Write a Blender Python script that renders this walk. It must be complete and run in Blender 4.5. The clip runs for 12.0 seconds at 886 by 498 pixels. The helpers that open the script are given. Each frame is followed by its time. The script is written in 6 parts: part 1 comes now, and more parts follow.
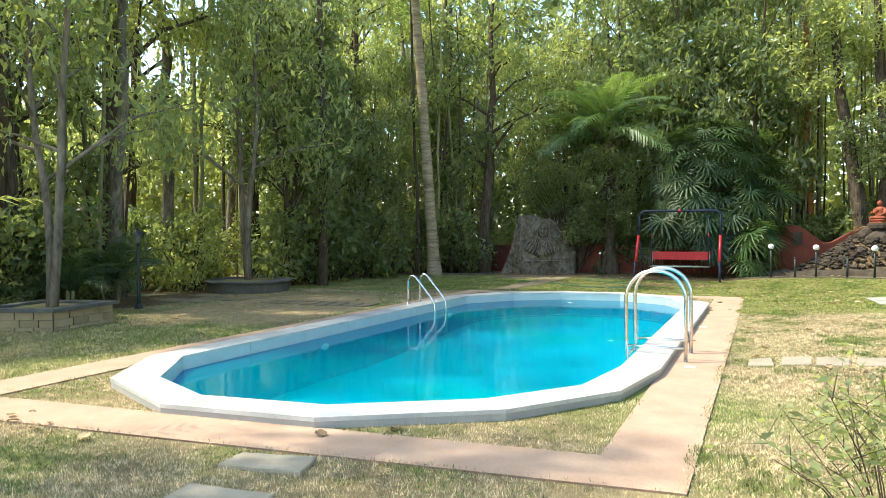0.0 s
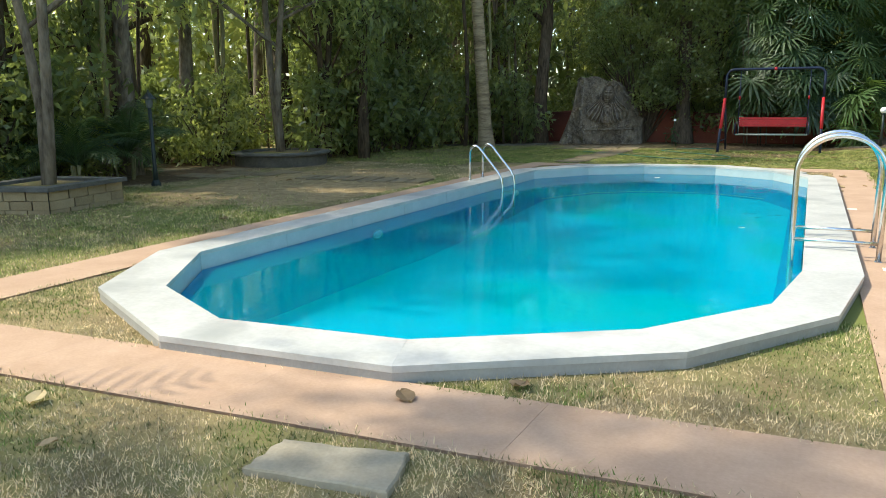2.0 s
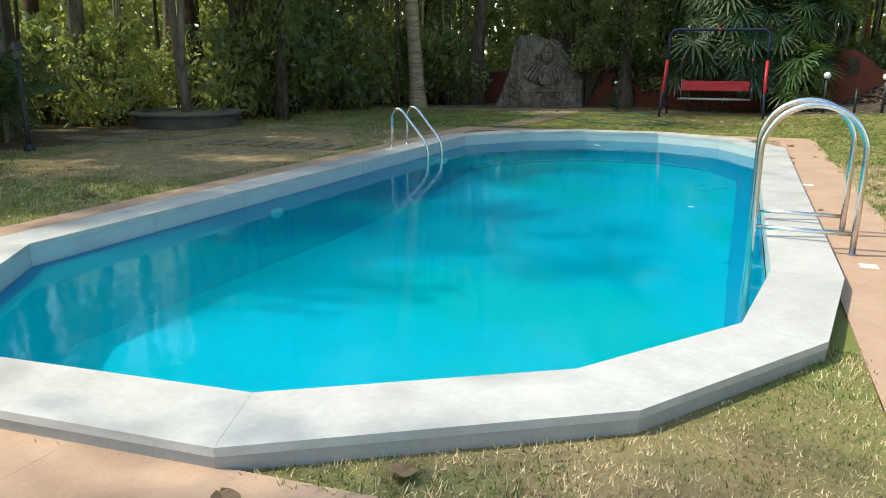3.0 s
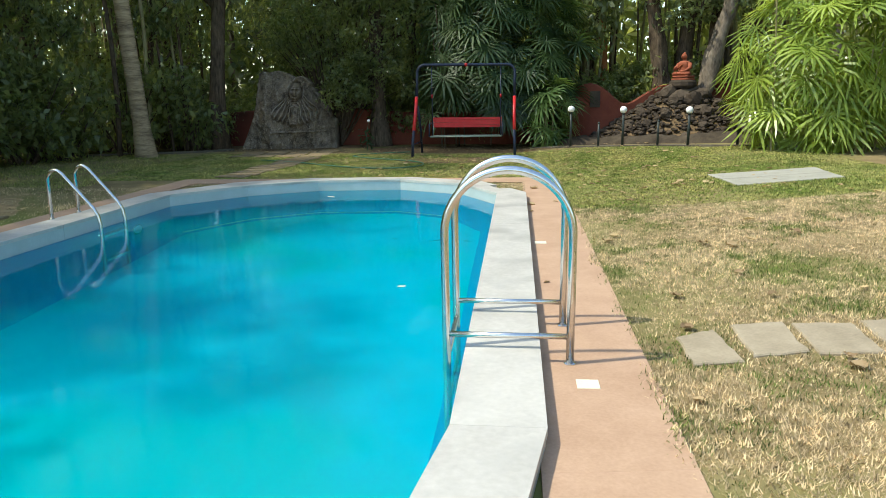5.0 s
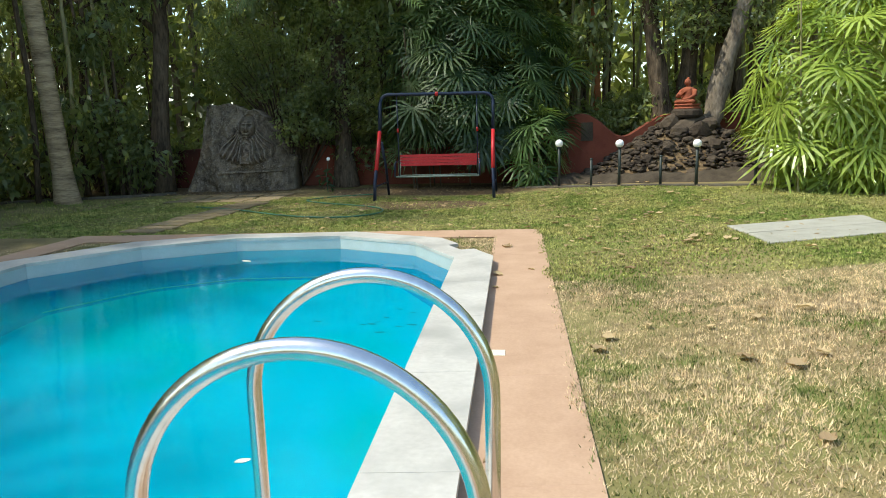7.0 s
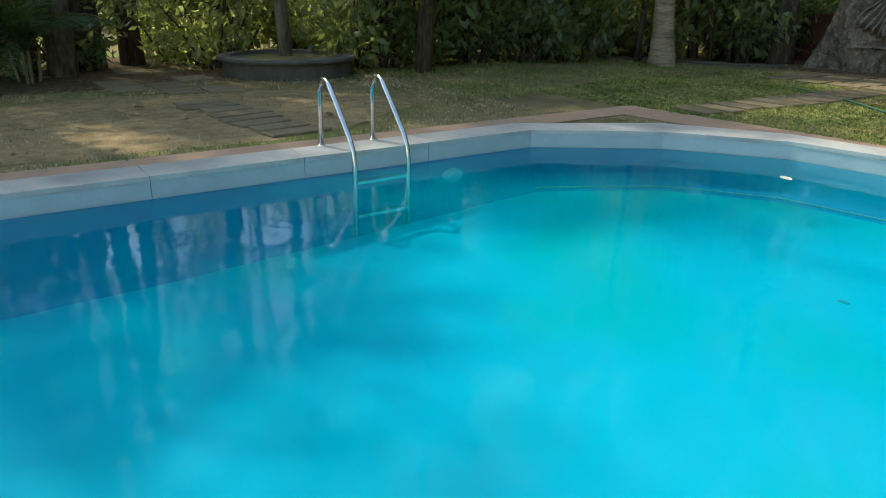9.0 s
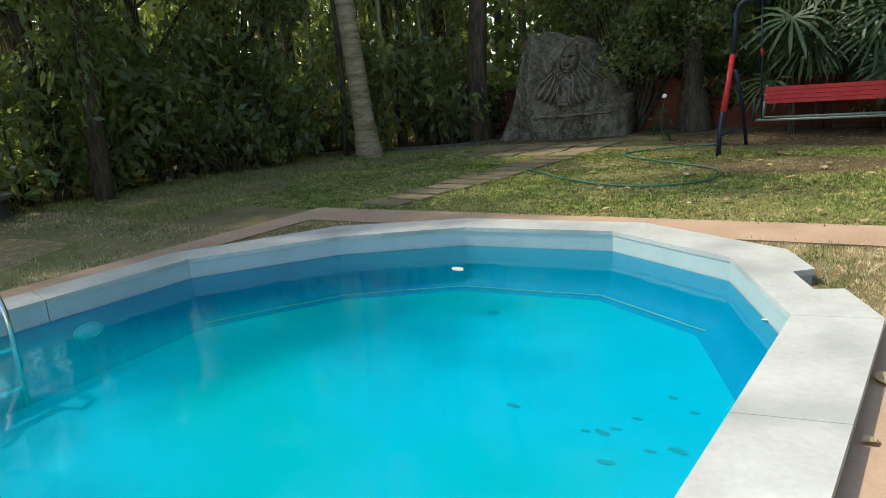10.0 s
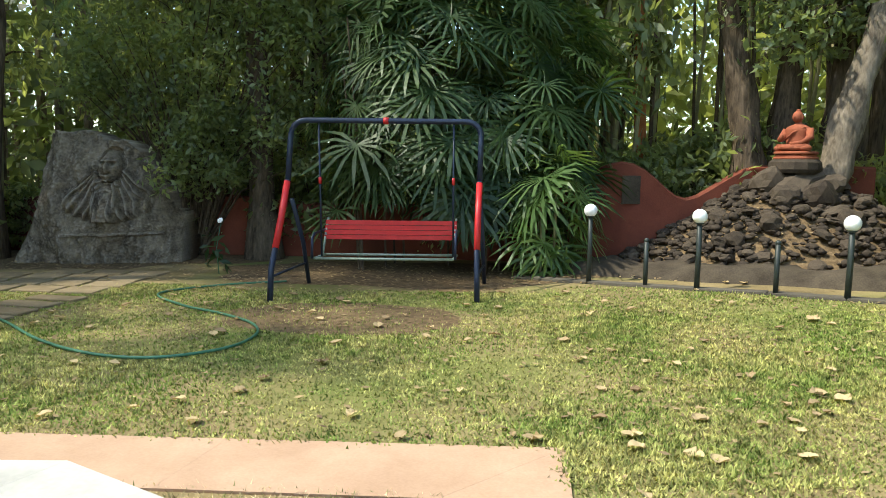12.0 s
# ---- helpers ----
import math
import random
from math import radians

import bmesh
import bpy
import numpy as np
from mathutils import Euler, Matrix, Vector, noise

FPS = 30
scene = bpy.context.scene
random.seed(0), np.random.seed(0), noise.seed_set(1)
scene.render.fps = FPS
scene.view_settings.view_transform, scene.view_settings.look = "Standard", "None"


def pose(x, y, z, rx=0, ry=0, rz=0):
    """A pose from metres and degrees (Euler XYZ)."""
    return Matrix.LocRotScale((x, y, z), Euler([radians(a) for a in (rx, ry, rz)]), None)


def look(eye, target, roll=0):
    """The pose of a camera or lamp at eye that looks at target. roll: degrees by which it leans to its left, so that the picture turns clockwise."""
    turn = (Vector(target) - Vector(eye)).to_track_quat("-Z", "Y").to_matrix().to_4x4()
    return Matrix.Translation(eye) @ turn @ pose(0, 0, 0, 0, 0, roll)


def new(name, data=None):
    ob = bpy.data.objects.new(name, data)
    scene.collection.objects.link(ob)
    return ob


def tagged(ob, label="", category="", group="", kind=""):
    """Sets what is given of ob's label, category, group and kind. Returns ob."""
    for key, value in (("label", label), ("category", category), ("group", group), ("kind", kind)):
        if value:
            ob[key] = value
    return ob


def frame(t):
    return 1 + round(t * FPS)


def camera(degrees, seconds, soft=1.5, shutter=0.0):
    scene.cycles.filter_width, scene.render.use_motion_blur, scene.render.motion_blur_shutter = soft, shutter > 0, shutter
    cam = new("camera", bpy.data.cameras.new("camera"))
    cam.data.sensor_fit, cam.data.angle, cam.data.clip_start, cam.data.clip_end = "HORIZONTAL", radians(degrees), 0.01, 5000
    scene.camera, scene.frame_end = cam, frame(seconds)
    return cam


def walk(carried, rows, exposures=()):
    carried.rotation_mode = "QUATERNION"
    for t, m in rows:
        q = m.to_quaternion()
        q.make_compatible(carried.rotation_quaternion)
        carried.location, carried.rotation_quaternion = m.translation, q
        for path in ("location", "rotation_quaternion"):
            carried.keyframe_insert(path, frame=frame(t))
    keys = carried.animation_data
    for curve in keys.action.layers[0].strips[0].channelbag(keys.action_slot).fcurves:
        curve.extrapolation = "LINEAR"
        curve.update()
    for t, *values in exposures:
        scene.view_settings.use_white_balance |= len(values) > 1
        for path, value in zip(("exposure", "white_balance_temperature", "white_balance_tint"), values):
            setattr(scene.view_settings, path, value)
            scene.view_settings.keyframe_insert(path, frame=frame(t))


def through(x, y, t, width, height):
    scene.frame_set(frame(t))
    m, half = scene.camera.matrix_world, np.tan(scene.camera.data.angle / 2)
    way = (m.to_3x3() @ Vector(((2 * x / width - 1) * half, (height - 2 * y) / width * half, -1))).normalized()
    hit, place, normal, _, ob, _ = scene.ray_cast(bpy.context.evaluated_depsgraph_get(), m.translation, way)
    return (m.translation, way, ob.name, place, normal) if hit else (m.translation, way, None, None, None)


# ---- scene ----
cam = camera(62.7, 12.0, soft=0.8)
PATH = [
    (0, (0.967, -7.607, 1.491), (0.156, -5.78, 1.435), -0.2),
    (0.5, (0.627, -7.339, 1.465), (-0.421, -5.641, 1.329), -1.1),
    (1, (0.216, -6.946, 1.403), (-0.864, -5.288, 1.112), -1.1),
    (1.5, (-0.123, -6.44, 1.371), (-1.114, -4.73, 1.069), -1.0),
    (2, (-0.439, -5.865, 1.326), (-1.314, -4.113, 0.923), -0.6),
    (2.5, (-0.641, -5.358, 1.294), (-1.373, -3.562, 0.804), 0.3),
    (2.7, (-0.675, -5.092, 1.296), (-1.396, -3.298, 0.783), 0.3),
    (4.5, (-0.546, -3.135, 1.326), (-1.081, -1.253, 0.911), -1.4),
    (5, (-0.14, -2.748, 1.395), (-0.337, -0.803, 0.971), -0.6),
    (5.5, (0.093, -2.207, 1.404), (-0.107, -0.264, 0.973), -0.9),
    (6, (0.221, -1.569, 1.374), (0.054, 0.38, 0.958), -0.7),
    (6.5, (0.211, -0.945, 1.403), (0.034, 1.016, 1.052), -1.0),
    (8.5, (0.239, 1.557, 1.34), (-0.566, 3.349, 0.965), -1.3),
    (9, (0.155, 2.023, 1.315), (-1.363, 3.131, 0.633), 0.9),
    (9.5, (0.089, 2.523, 1.28), (-1.501, 3.49, 0.548), 1.4),
    (10, (0.239, 3.223, 1.347), (-0.907, 4.794, 0.88), -4.8),
    (10.2, (0.311, 3.489, 1.384), (-0.684, 5.169, 0.949), -3.5),
    (10.5, (0.304, 3.839, 1.392), (-0.498, 5.612, 0.929), -1.9),
    (11, (0.344, 4.499, 1.408), (-0.011, 6.439, 1.077), 0.8),
    (11.5, (0.316, 5.125, 1.43), (0.008, 7.079, 1.138), 0.8),
    (12, (0.312, 5.69, 1.458), (0.096, 7.665, 1.233), 0.6),
]
LIGHT = ((0.0, 1.9), (1.0, 1.80), (2.0, 1.46), (2.5, 1.28), (4.5, 1.25), (5.5, 1.22), (8.5, 1.3), (9.5, 1.05), (10.5, 1.3), (12.0, 1.65))
walk(cam, [(t, look(eye, target, roll)) for t, eye, target, roll in PATH], [(t, s, 6650, 2) for t, s in LIGHT])

# ---- world, sun and sky ----
SUN_DIR = Vector((-0.70, -0.22, 1.02)).normalized()
world = bpy.data.worlds.new("sky")
scene.world = world
world.use_nodes = True
wn = world.node_tree.nodes
sky = wn.new("ShaderNodeTexSky")
sky.sky_type, sky.sun_disc = "NISHITA", False
sky.sun_elevation = math.asin(SUN_DIR.z)
sky.sun_rotation = math.atan2(SUN_DIR.x, SUN_DIR.y)
world.node_tree.links.new(sky.outputs[0], wn["Background"].inputs[0])
wn["Background"].inputs[1].default_value = 0.15
sun_data = bpy.data.lights.new("sun", "SUN")
sun_data.energy, sun_data.angle, sun_data.color = 2.1, radians(1.4), (1.0, 0.94, 0.84)
sun = new("sun", sun_data)
sun.matrix_world = look(SUN_DIR * 60, (0, 0, 0))

rnd = random.Random(7)
rng = np.random.default_rng(7)


# ---- materials ----
def material(name, low, high, scale=8.0, rough=0.7, metal=0.0, bump=0.2, fine=60.0, per="", amount=0.25, spec=0.4, big=None, detail=6.0, stretch=1.0, depth=0.01):
    """A surface between two colours, mottled at two scales, with fine relief. per: 'object' or 'island' adds a shift for each piece."""
    m = bpy.data.materials.new(name)
    m.use_nodes = True
    n, link = m.node_tree.nodes, m.node_tree.links.new
    b = n["Principled BSDF"]
    co = n.new("ShaderNodeTexCoord")
    a = n.new("ShaderNodeTexNoise")
    a.inputs["Scale"].default_value, a.inputs["Detail"].default_value, a.inputs["Roughness"].default_value = scale, detail, 0.65
    f = n.new("ShaderNodeTexNoise")
    f.inputs["Scale"].default_value, f.inputs["Detail"].default_value = fine, 4.0
    mp = n.new("ShaderNodeMapping")
    mp.inputs["Scale"].default_value = (1, 1, stretch)
    link(co.outputs["Object"], mp.inputs["Vector"])
    link(mp.outputs[0], a.inputs["Vector"])
    link(mp.outputs[0], f.inputs["Vector"])
    add = n.new("ShaderNodeMath")
    add.operation = "MULTIPLY_ADD"
    link(f.outputs["Fac"], add.inputs[0])
    add.inputs[1].default_value = 0.45
    link(a.outputs["Fac"], add.inputs[2])
    last = add.outputs[0]
    if per:
        src = n.new("ShaderNodeObjectInfo") if per == "object" else n.new("ShaderNodeNewGeometry")
        out = src.outputs["Random"] if per == "object" else src.outputs["Random Per Island"]
        mul = n.new("ShaderNodeMath")
        mul.operation = "MULTIPLY_ADD"
        link(out, mul.inputs[0])
        mul.inputs[1].default_value = amount
        link(last, mul.inputs[2])
        last = mul.outputs[0]
    ramp = n.new("ShaderNodeMapRange")
    ramp.inputs["From Min"].default_value = 0.5
    ramp.inputs["From Max"].default_value = 1.0 + (amount if per else 0.0)
    link(last, ramp.inputs["Value"])
    mix = n.new("ShaderNodeMix")
    mix.data_type = "RGBA"
    mix.inputs["A"].default_value, mix.inputs["B"].default_value = (*low, 1), (*high, 1)
    link(ramp.outputs[0], mix.inputs["Factor"])
    colour = mix.outputs["Result"]
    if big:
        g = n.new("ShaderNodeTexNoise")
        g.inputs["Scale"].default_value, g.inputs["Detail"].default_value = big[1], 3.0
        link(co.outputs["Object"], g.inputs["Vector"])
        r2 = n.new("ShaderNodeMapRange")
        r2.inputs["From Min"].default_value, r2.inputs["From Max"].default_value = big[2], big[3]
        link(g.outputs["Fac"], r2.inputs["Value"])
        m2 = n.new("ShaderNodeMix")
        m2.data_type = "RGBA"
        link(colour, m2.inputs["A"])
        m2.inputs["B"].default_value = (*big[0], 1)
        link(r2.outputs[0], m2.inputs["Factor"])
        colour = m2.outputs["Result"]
    link(colour, b.inputs["Base Color"])
    b.inputs["Roughness"].default_value, b.inputs["Metallic"].default_value = rough, metal
    b.inputs["Specular IOR Level"].default_value = spec
    if bump:
        bp = n.new("ShaderNodeBump")
        bp.inputs["Strength"].default_value, bp.inputs["Distance"].default_value = bump, depth
        link(add.outputs[0], bp.inputs["Height"])
        link(bp.outputs[0], b.inputs["Normal"])
    return m


def leaf_material(name, low, high, through=0.35, gloss=0.36, scale=0.6, per="island"):
    """Leaves: each one its own shade, in drifts of lighter and darker, letting light through."""
    m = bpy.data.materials.new(name)
    m.use_nodes = True
    n, link = m.node_tree.nodes, m.node_tree.links.new
    b = n["Principled BSDF"]
    src = n.new("ShaderNodeNewGeometry") if per == "island" else n.new("ShaderNodeObjectInfo")
    out = src.outputs["Random Per Island"] if per == "island" else src.outputs["Random"]
    co = n.new("ShaderNodeTexCoord")
    a = n.new("ShaderNodeTexNoise")
    a.inputs["Scale"].default_value, a.inputs["Detail"].default_value = scale, 3.0
    link(co.outputs["Object"], a.inputs["Vector"])
    mul = n.new("ShaderNodeMath")
    mul.operation = "MULTIPLY_ADD"
    link(out, mul.inputs[0])
    mul.inputs[1].default_value = 0.6
    link(a.outputs["Fac"], mul.inputs[2])
    r = n.new("ShaderNodeMapRange")
    r.inputs["From Min"].default_value, r.inputs["From Max"].default_value = 0.4, 1.15
    link(mul.outputs[0], r.inputs["Value"])
    mix = n.new("ShaderNodeMix")
    mix.data_type = "RGBA"
    mix.inputs["A"].default_value, mix.inputs["B"].default_value = (*low, 1), (*high, 1)
    link(r.outputs[0], mix.inputs["Factor"])
    link(mix.outputs["Result"], b.inputs["Base Color"])
    b.inputs["Roughness"].default_value = gloss
    b.inputs["Specular IOR Level"].default_value = 0.55
    t = n.new("ShaderNodeBsdfTranslucent")
    bright = n.new("ShaderNodeMix")
    bright.data_type, bright.blend_type = "RGBA", "MULTIPLY"
    bright.inputs["Factor"].default_value = 1.0
    link(mix.outputs["Result"], bright.inputs["A"])
    bright.inputs["B"].default_value = (2.6, 2.4, 1.35, 1)
    link(bright.outputs["Result"], t.inputs["Color"])
    ms = n.new("ShaderNodeMixShader")
    ms.inputs[0].default_value = through
    link(b.outputs[0], ms.inputs[1])
    link(t.outputs[0], ms.inputs[2])
    link(ms.outputs[0], n["Material Output"].inputs["Surface"])
    return m


def water_material():
    m = bpy.data.materials.new("water")
    m.use_nodes = True
    n, link = m.node_tree.nodes, m.node_tree.links.new
    n.remove(n["Principled BSDF"])
    tr = n.new("ShaderNodeBsdfTransparent")
    tr.inputs[0].default_value = (0.62, 0.93, 0.985, 1)
    gl = n.new("ShaderNodeBsdfGlossy")
    gl.inputs["Roughness"].default_value = 0.0
    fr = n.new("ShaderNodeFresnel")
    fr.inputs["IOR"].default_value = 1.24
    co = n.new("ShaderNodeTexCoord")
    w = n.new("ShaderNodeTexNoise")
    w.inputs["Scale"].default_value, w.inputs["Detail"].default_value = 3.0, 5.0
    link(co.outputs["Object"], w.inputs["Vector"])
    bp = n.new("ShaderNodeBump")
    bp.inputs["Strength"].default_value, bp.inputs["Distance"].default_value = 0.12, 0.03
    link(w.outputs["Fac"], bp.inputs["Height"])
    for s in (gl, fr):
        link(bp.outputs[0], s.inputs["Normal"])
    ms = n.new("ShaderNodeMixShader")
    link(fr.outputs[0], ms.inputs[0])
    cloud, haze = n.new("ShaderNodeBsdfDiffuse"), n.new("ShaderNodeMixShader")
    cloud.inputs[0].default_value = (0.0, 0.455, 0.45, 1)
    haze.inputs[0].default_value = 0.24
    link(tr.outputs[0], haze.inputs[1])
    link(cloud.outputs[0], haze.inputs[2])
    link(haze.outputs[0], ms.inputs[1])
    link(gl.outputs[0], ms.inputs[2])
    link(ms.outputs[0], n["Material Output"].inputs["Surface"])
    return m


SOIL = material("lawn_soil", (0.14, 0.105, 0.05), (0.34, 0.26, 0.13), 1.1, 0.95, bump=0.6, fine=45, spec=0.1, big=((0.16, 0.17, 0.05), 0.35, 0.45, 0.62))
MARBLE = material("grey_white_marble", (0.42, 0.398, 0.355), (0.60, 0.573, 0.52), 3.0, 0.45, bump=0.05, fine=30, per="object", amount=0.08, big=((0.33, 0.32, 0.29), 1.6, 0.5, 0.72))
FACING = material("grey_stone_facing", (0.28, 0.262, 0.23), (0.41, 0.383, 0.34), 5.0, 0.6, bump=0.1, per="object", amount=0.2)
TILE = material("pale_blue_grey_tile", (0.36, 0.42, 0.41), (0.48, 0.54, 0.53), 4.0, 0.35, bump=0.03, per="object", amount=0.2)
# Broad teal drifts put the hue of tree shade into the floor's blue
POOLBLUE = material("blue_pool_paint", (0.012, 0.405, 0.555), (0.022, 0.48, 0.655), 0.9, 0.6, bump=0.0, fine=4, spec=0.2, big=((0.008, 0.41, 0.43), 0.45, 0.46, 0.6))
# Wall blue is deeper than the floor's: the wall's shade is put into it
POOLWALL = material("shaded_blue_pool_wall", (0.006, 0.17, 0.40), (0.012, 0.215, 0.46), 1.5, 0.6, bump=0.0, fine=6, spec=0.2)
PATHRED = material("red_oxide_paving", (0.37, 0.232, 0.148), (0.50, 0.335, 0.225), 2.2, 0.8, bump=0.12, fine=70, per="object", amount=0.04, spec=0.25)
MORTAR = material("pale_mortar", (0.38, 0.255, 0.18), (0.49, 0.345, 0.255), 4.0, 0.9, bump=0.1, spec=0.2)
PAVER = material("grey_stone_paver", (0.25, 0.205, 0.14), (0.43, 0.36, 0.255), 5.0, 0.85, bump=0.3, per="object", amount=0.2, spec=0.2)
OLDPAVER = material("brown_worn_paver", (0.16, 0.118, 0.066), (0.30, 0.23, 0.14), 5.0, 0.9, bump=0.4, per="object", amount=0.3, spec=0.15)
LITTER = material("leaf_litter", (0.06, 0.04, 0.022), (0.24, 0.165, 0.09), 14.0, 0.95, bump=0.9, fine=70, spec=0.1)
THATCH = material("brown_thatch", (0.20, 0.14, 0.068), (0.42, 0.31, 0.165), 6.0, 0.95, bump=0.7, fine=60, spec=0.1)
CLOUDED = material("clouded_glass", (0.09, 0.10, 0.09), (0.17, 0.18, 0.17), 6.0, 0.3, bump=0.02)
# Brown mud, darkened further: the rockery's shade is put into the colour
MUD = material("shaded_muddy_concrete", (0.035, 0.027, 0.019), (0.105, 0.083, 0.058), 3.0, 0.9, bump=0.5, spec=0.15, depth=0.02)
SLABSTONE = material("pale_slab", (0.28, 0.27, 0.22), (0.44, 0.42, 0.35), 4.0, 0.85, bump=0.25, per="object", amount=0.2, spec=0.2)
STEEL = material("stainless_steel", (0.62, 0.61, 0.58), (0.78, 0.77, 0.74), 12.0, 0.22, 1.0, bump=0.02)
NAVY = material("navy_paint", (0.008, 0.014, 0.035), (0.02, 0.03, 0.06), 9.0, 0.4, bump=0.05)
RED = material("red_paint", (0.42, 0.012, 0.018), (0.60, 0.03, 0.03), 6.0, 0.42, bump=0.06)
PALEMETAL = material("worn_pale_metal", (0.16, 0.22, 0.18), (0.34, 0.38, 0.33), 20.0, 0.5, 0.4, bump=0.05)
GRANITE = material("weathered_granite", (0.055, 0.043, 0.031), (0.285, 0.225, 0.16), 4.5, 0.95, bump=1.0, fine=30, spec=0.12, depth=0.02)
def worn_edges(m, pale, gain):
    """Raised edges of a carved stone are rubbed paler, with highlights painted in to show the relief."""
    n, link = m.node_tree.nodes, m.node_tree.links.new
    b = n["Principled BSDF"]
    src = b.inputs["Base Color"].links[0].from_socket
    geo = n.new("ShaderNodeNewGeometry")
    r = n.new("ShaderNodeMapRange")
    r.inputs["From Min"].default_value, r.inputs["From Max"].default_value = 0.5, 0.5 + gain
    link(geo.outputs["Pointiness"], r.inputs["Value"])
    mix = n.new("ShaderNodeMix")
    mix.data_type = "RGBA"
    link(src, mix.inputs["A"])
    mix.inputs["B"].default_value = (*pale, 1)
    link(r.outputs[0], mix.inputs["Factor"])
    link(mix.outputs["Result"], b.inputs["Base Color"])


worn_edges(GRANITE, (0.42, 0.36, 0.29), 0.16)
# Stone colour is lowered to hold the shade of the rockery trees
STONE = material("rockery_stone", (0.022, 0.016, 0.012), (0.115, 0.088, 0.062), 4.0, 0.9, bump=0.7, per="object", amount=0.4, spec=0.2)
PLANTSTONE = material("brown_planter_stone", (0.22, 0.16, 0.085), (0.46, 0.35, 0.20), 4.0, 0.9, bump=0.5, per="object", amount=0.4, spec=0.2)
CAPSTONE = material("dark_cap_stone", (0.07, 0.065, 0.055), (0.16, 0.15, 0.125), 5.0, 0.8, bump=0.3)
# Dirty concrete, with shade at the rockery kerb put into its colour
CONCRETE = material("grey_concrete", (0.06, 0.052, 0.04), (0.15, 0.13, 0.10), 3.0, 0.9, bump=0.3, spec=0.2)
TERRA = material("terracotta", (0.22, 0.062, 0.032), (0.34, 0.105, 0.055), 5.0, 0.8, bump=0.2, spec=0.2)
REDWALL = material("red_oxide_wall", (0.13, 0.038, 0.024), (0.25, 0.072, 0.042), 1.6, 0.9, bump=0.3, spec=0.15, big=((0.08, 0.03, 0.02), 0.8, 0.5, 0.72))
BARK = material("brown_bark", (0.035, 0.026, 0.017), (0.17, 0.125, 0.085), 7.0, 0.95, bump=1.0, fine=28, spec=0.15, stretch=0.22, depth=0.03)
PALEBARK = material("pale_bark", (0.06, 0.046, 0.032), (0.33, 0.27, 0.20), 5.0, 0.95, bump=1.0, fine=24, spec=0.15, stretch=0.4, depth=0.03)
PALMBARK = material("ringed_palm_bark", (0.12, 0.086, 0.052), (0.52, 0.40, 0.25), 1.6, 0.9, bump=0.8, fine=9, spec=0.15, stretch=7.0, depth=0.02)
REDBARK = material("reddish_bark", (0.28, 0.10, 0.04), (0.48, 0.19, 0.085), 5.0, 0.95, bump=0.6, spec=0.15)
BAMBOO = material("yellow_green_stem", (0.13, 0.12, 0.05), (0.34, 0.30, 0.15), 6.0, 0.7, bump=0.2, per="object", amount=0.4)
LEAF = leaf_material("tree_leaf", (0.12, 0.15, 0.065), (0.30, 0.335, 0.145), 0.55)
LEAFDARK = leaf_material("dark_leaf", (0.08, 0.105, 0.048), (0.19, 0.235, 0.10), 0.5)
# Shaded copy of the leaf: shade is put into its darker colour
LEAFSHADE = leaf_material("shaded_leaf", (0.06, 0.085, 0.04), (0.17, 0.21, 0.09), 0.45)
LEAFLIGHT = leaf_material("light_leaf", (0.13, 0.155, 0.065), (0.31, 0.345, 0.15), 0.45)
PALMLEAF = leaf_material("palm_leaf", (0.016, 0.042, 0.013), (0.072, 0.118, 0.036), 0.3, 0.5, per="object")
# Lit copy of the palm leaf: sunlight is put into its brighter colour
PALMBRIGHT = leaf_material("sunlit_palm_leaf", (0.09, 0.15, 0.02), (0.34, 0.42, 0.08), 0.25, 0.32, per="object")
FANLIGHT = leaf_material("light_fan_leaf", (0.06, 0.115, 0.035), (0.17, 0.25, 0.075), 0.35, 0.45, per="object")
PALMYELLOW = leaf_material("yellowing_palm_leaf", (0.07, 0.10, 0.025), (0.26, 0.27, 0.05), 0.4, 0.4, per="object")
DRYLEAF = leaf_material("dry_leaf", (0.16, 0.095, 0.045), (0.54, 0.41, 0.22), 0.1, 0.8, per="object")
LITTERLEAF = leaf_material("litter_leaf", (0.10, 0.06, 0.03), (0.36, 0.26, 0.13), 0.1, 0.85)
SODDEN = material("sodden_leaf", (0.02, 0.20, 0.26), (0.03, 0.27, 0.34), 9.0, 0.8, bump=0.1)
BALL = material("white_globe", (0.78, 0.78, 0.76), (0.86, 0.86, 0.84), 5.0, 0.35, bump=0.0)
DARKMETAL = material("dark_green_metal", (0.012, 0.018, 0.016), (0.035, 0.045, 0.04), 9.0, 0.5, bump=0.1)
HOSE = material("green_rubber", (0.035, 0.12, 0.07), (0.07, 0.19, 0.11), 9.0, 0.5, bump=0.03)
WHITE = material("cream_tile", (0.66, 0.62, 0.46), (0.78, 0.74, 0.58), 9.0, 0.5, bump=0.03)
WATER = water_material()


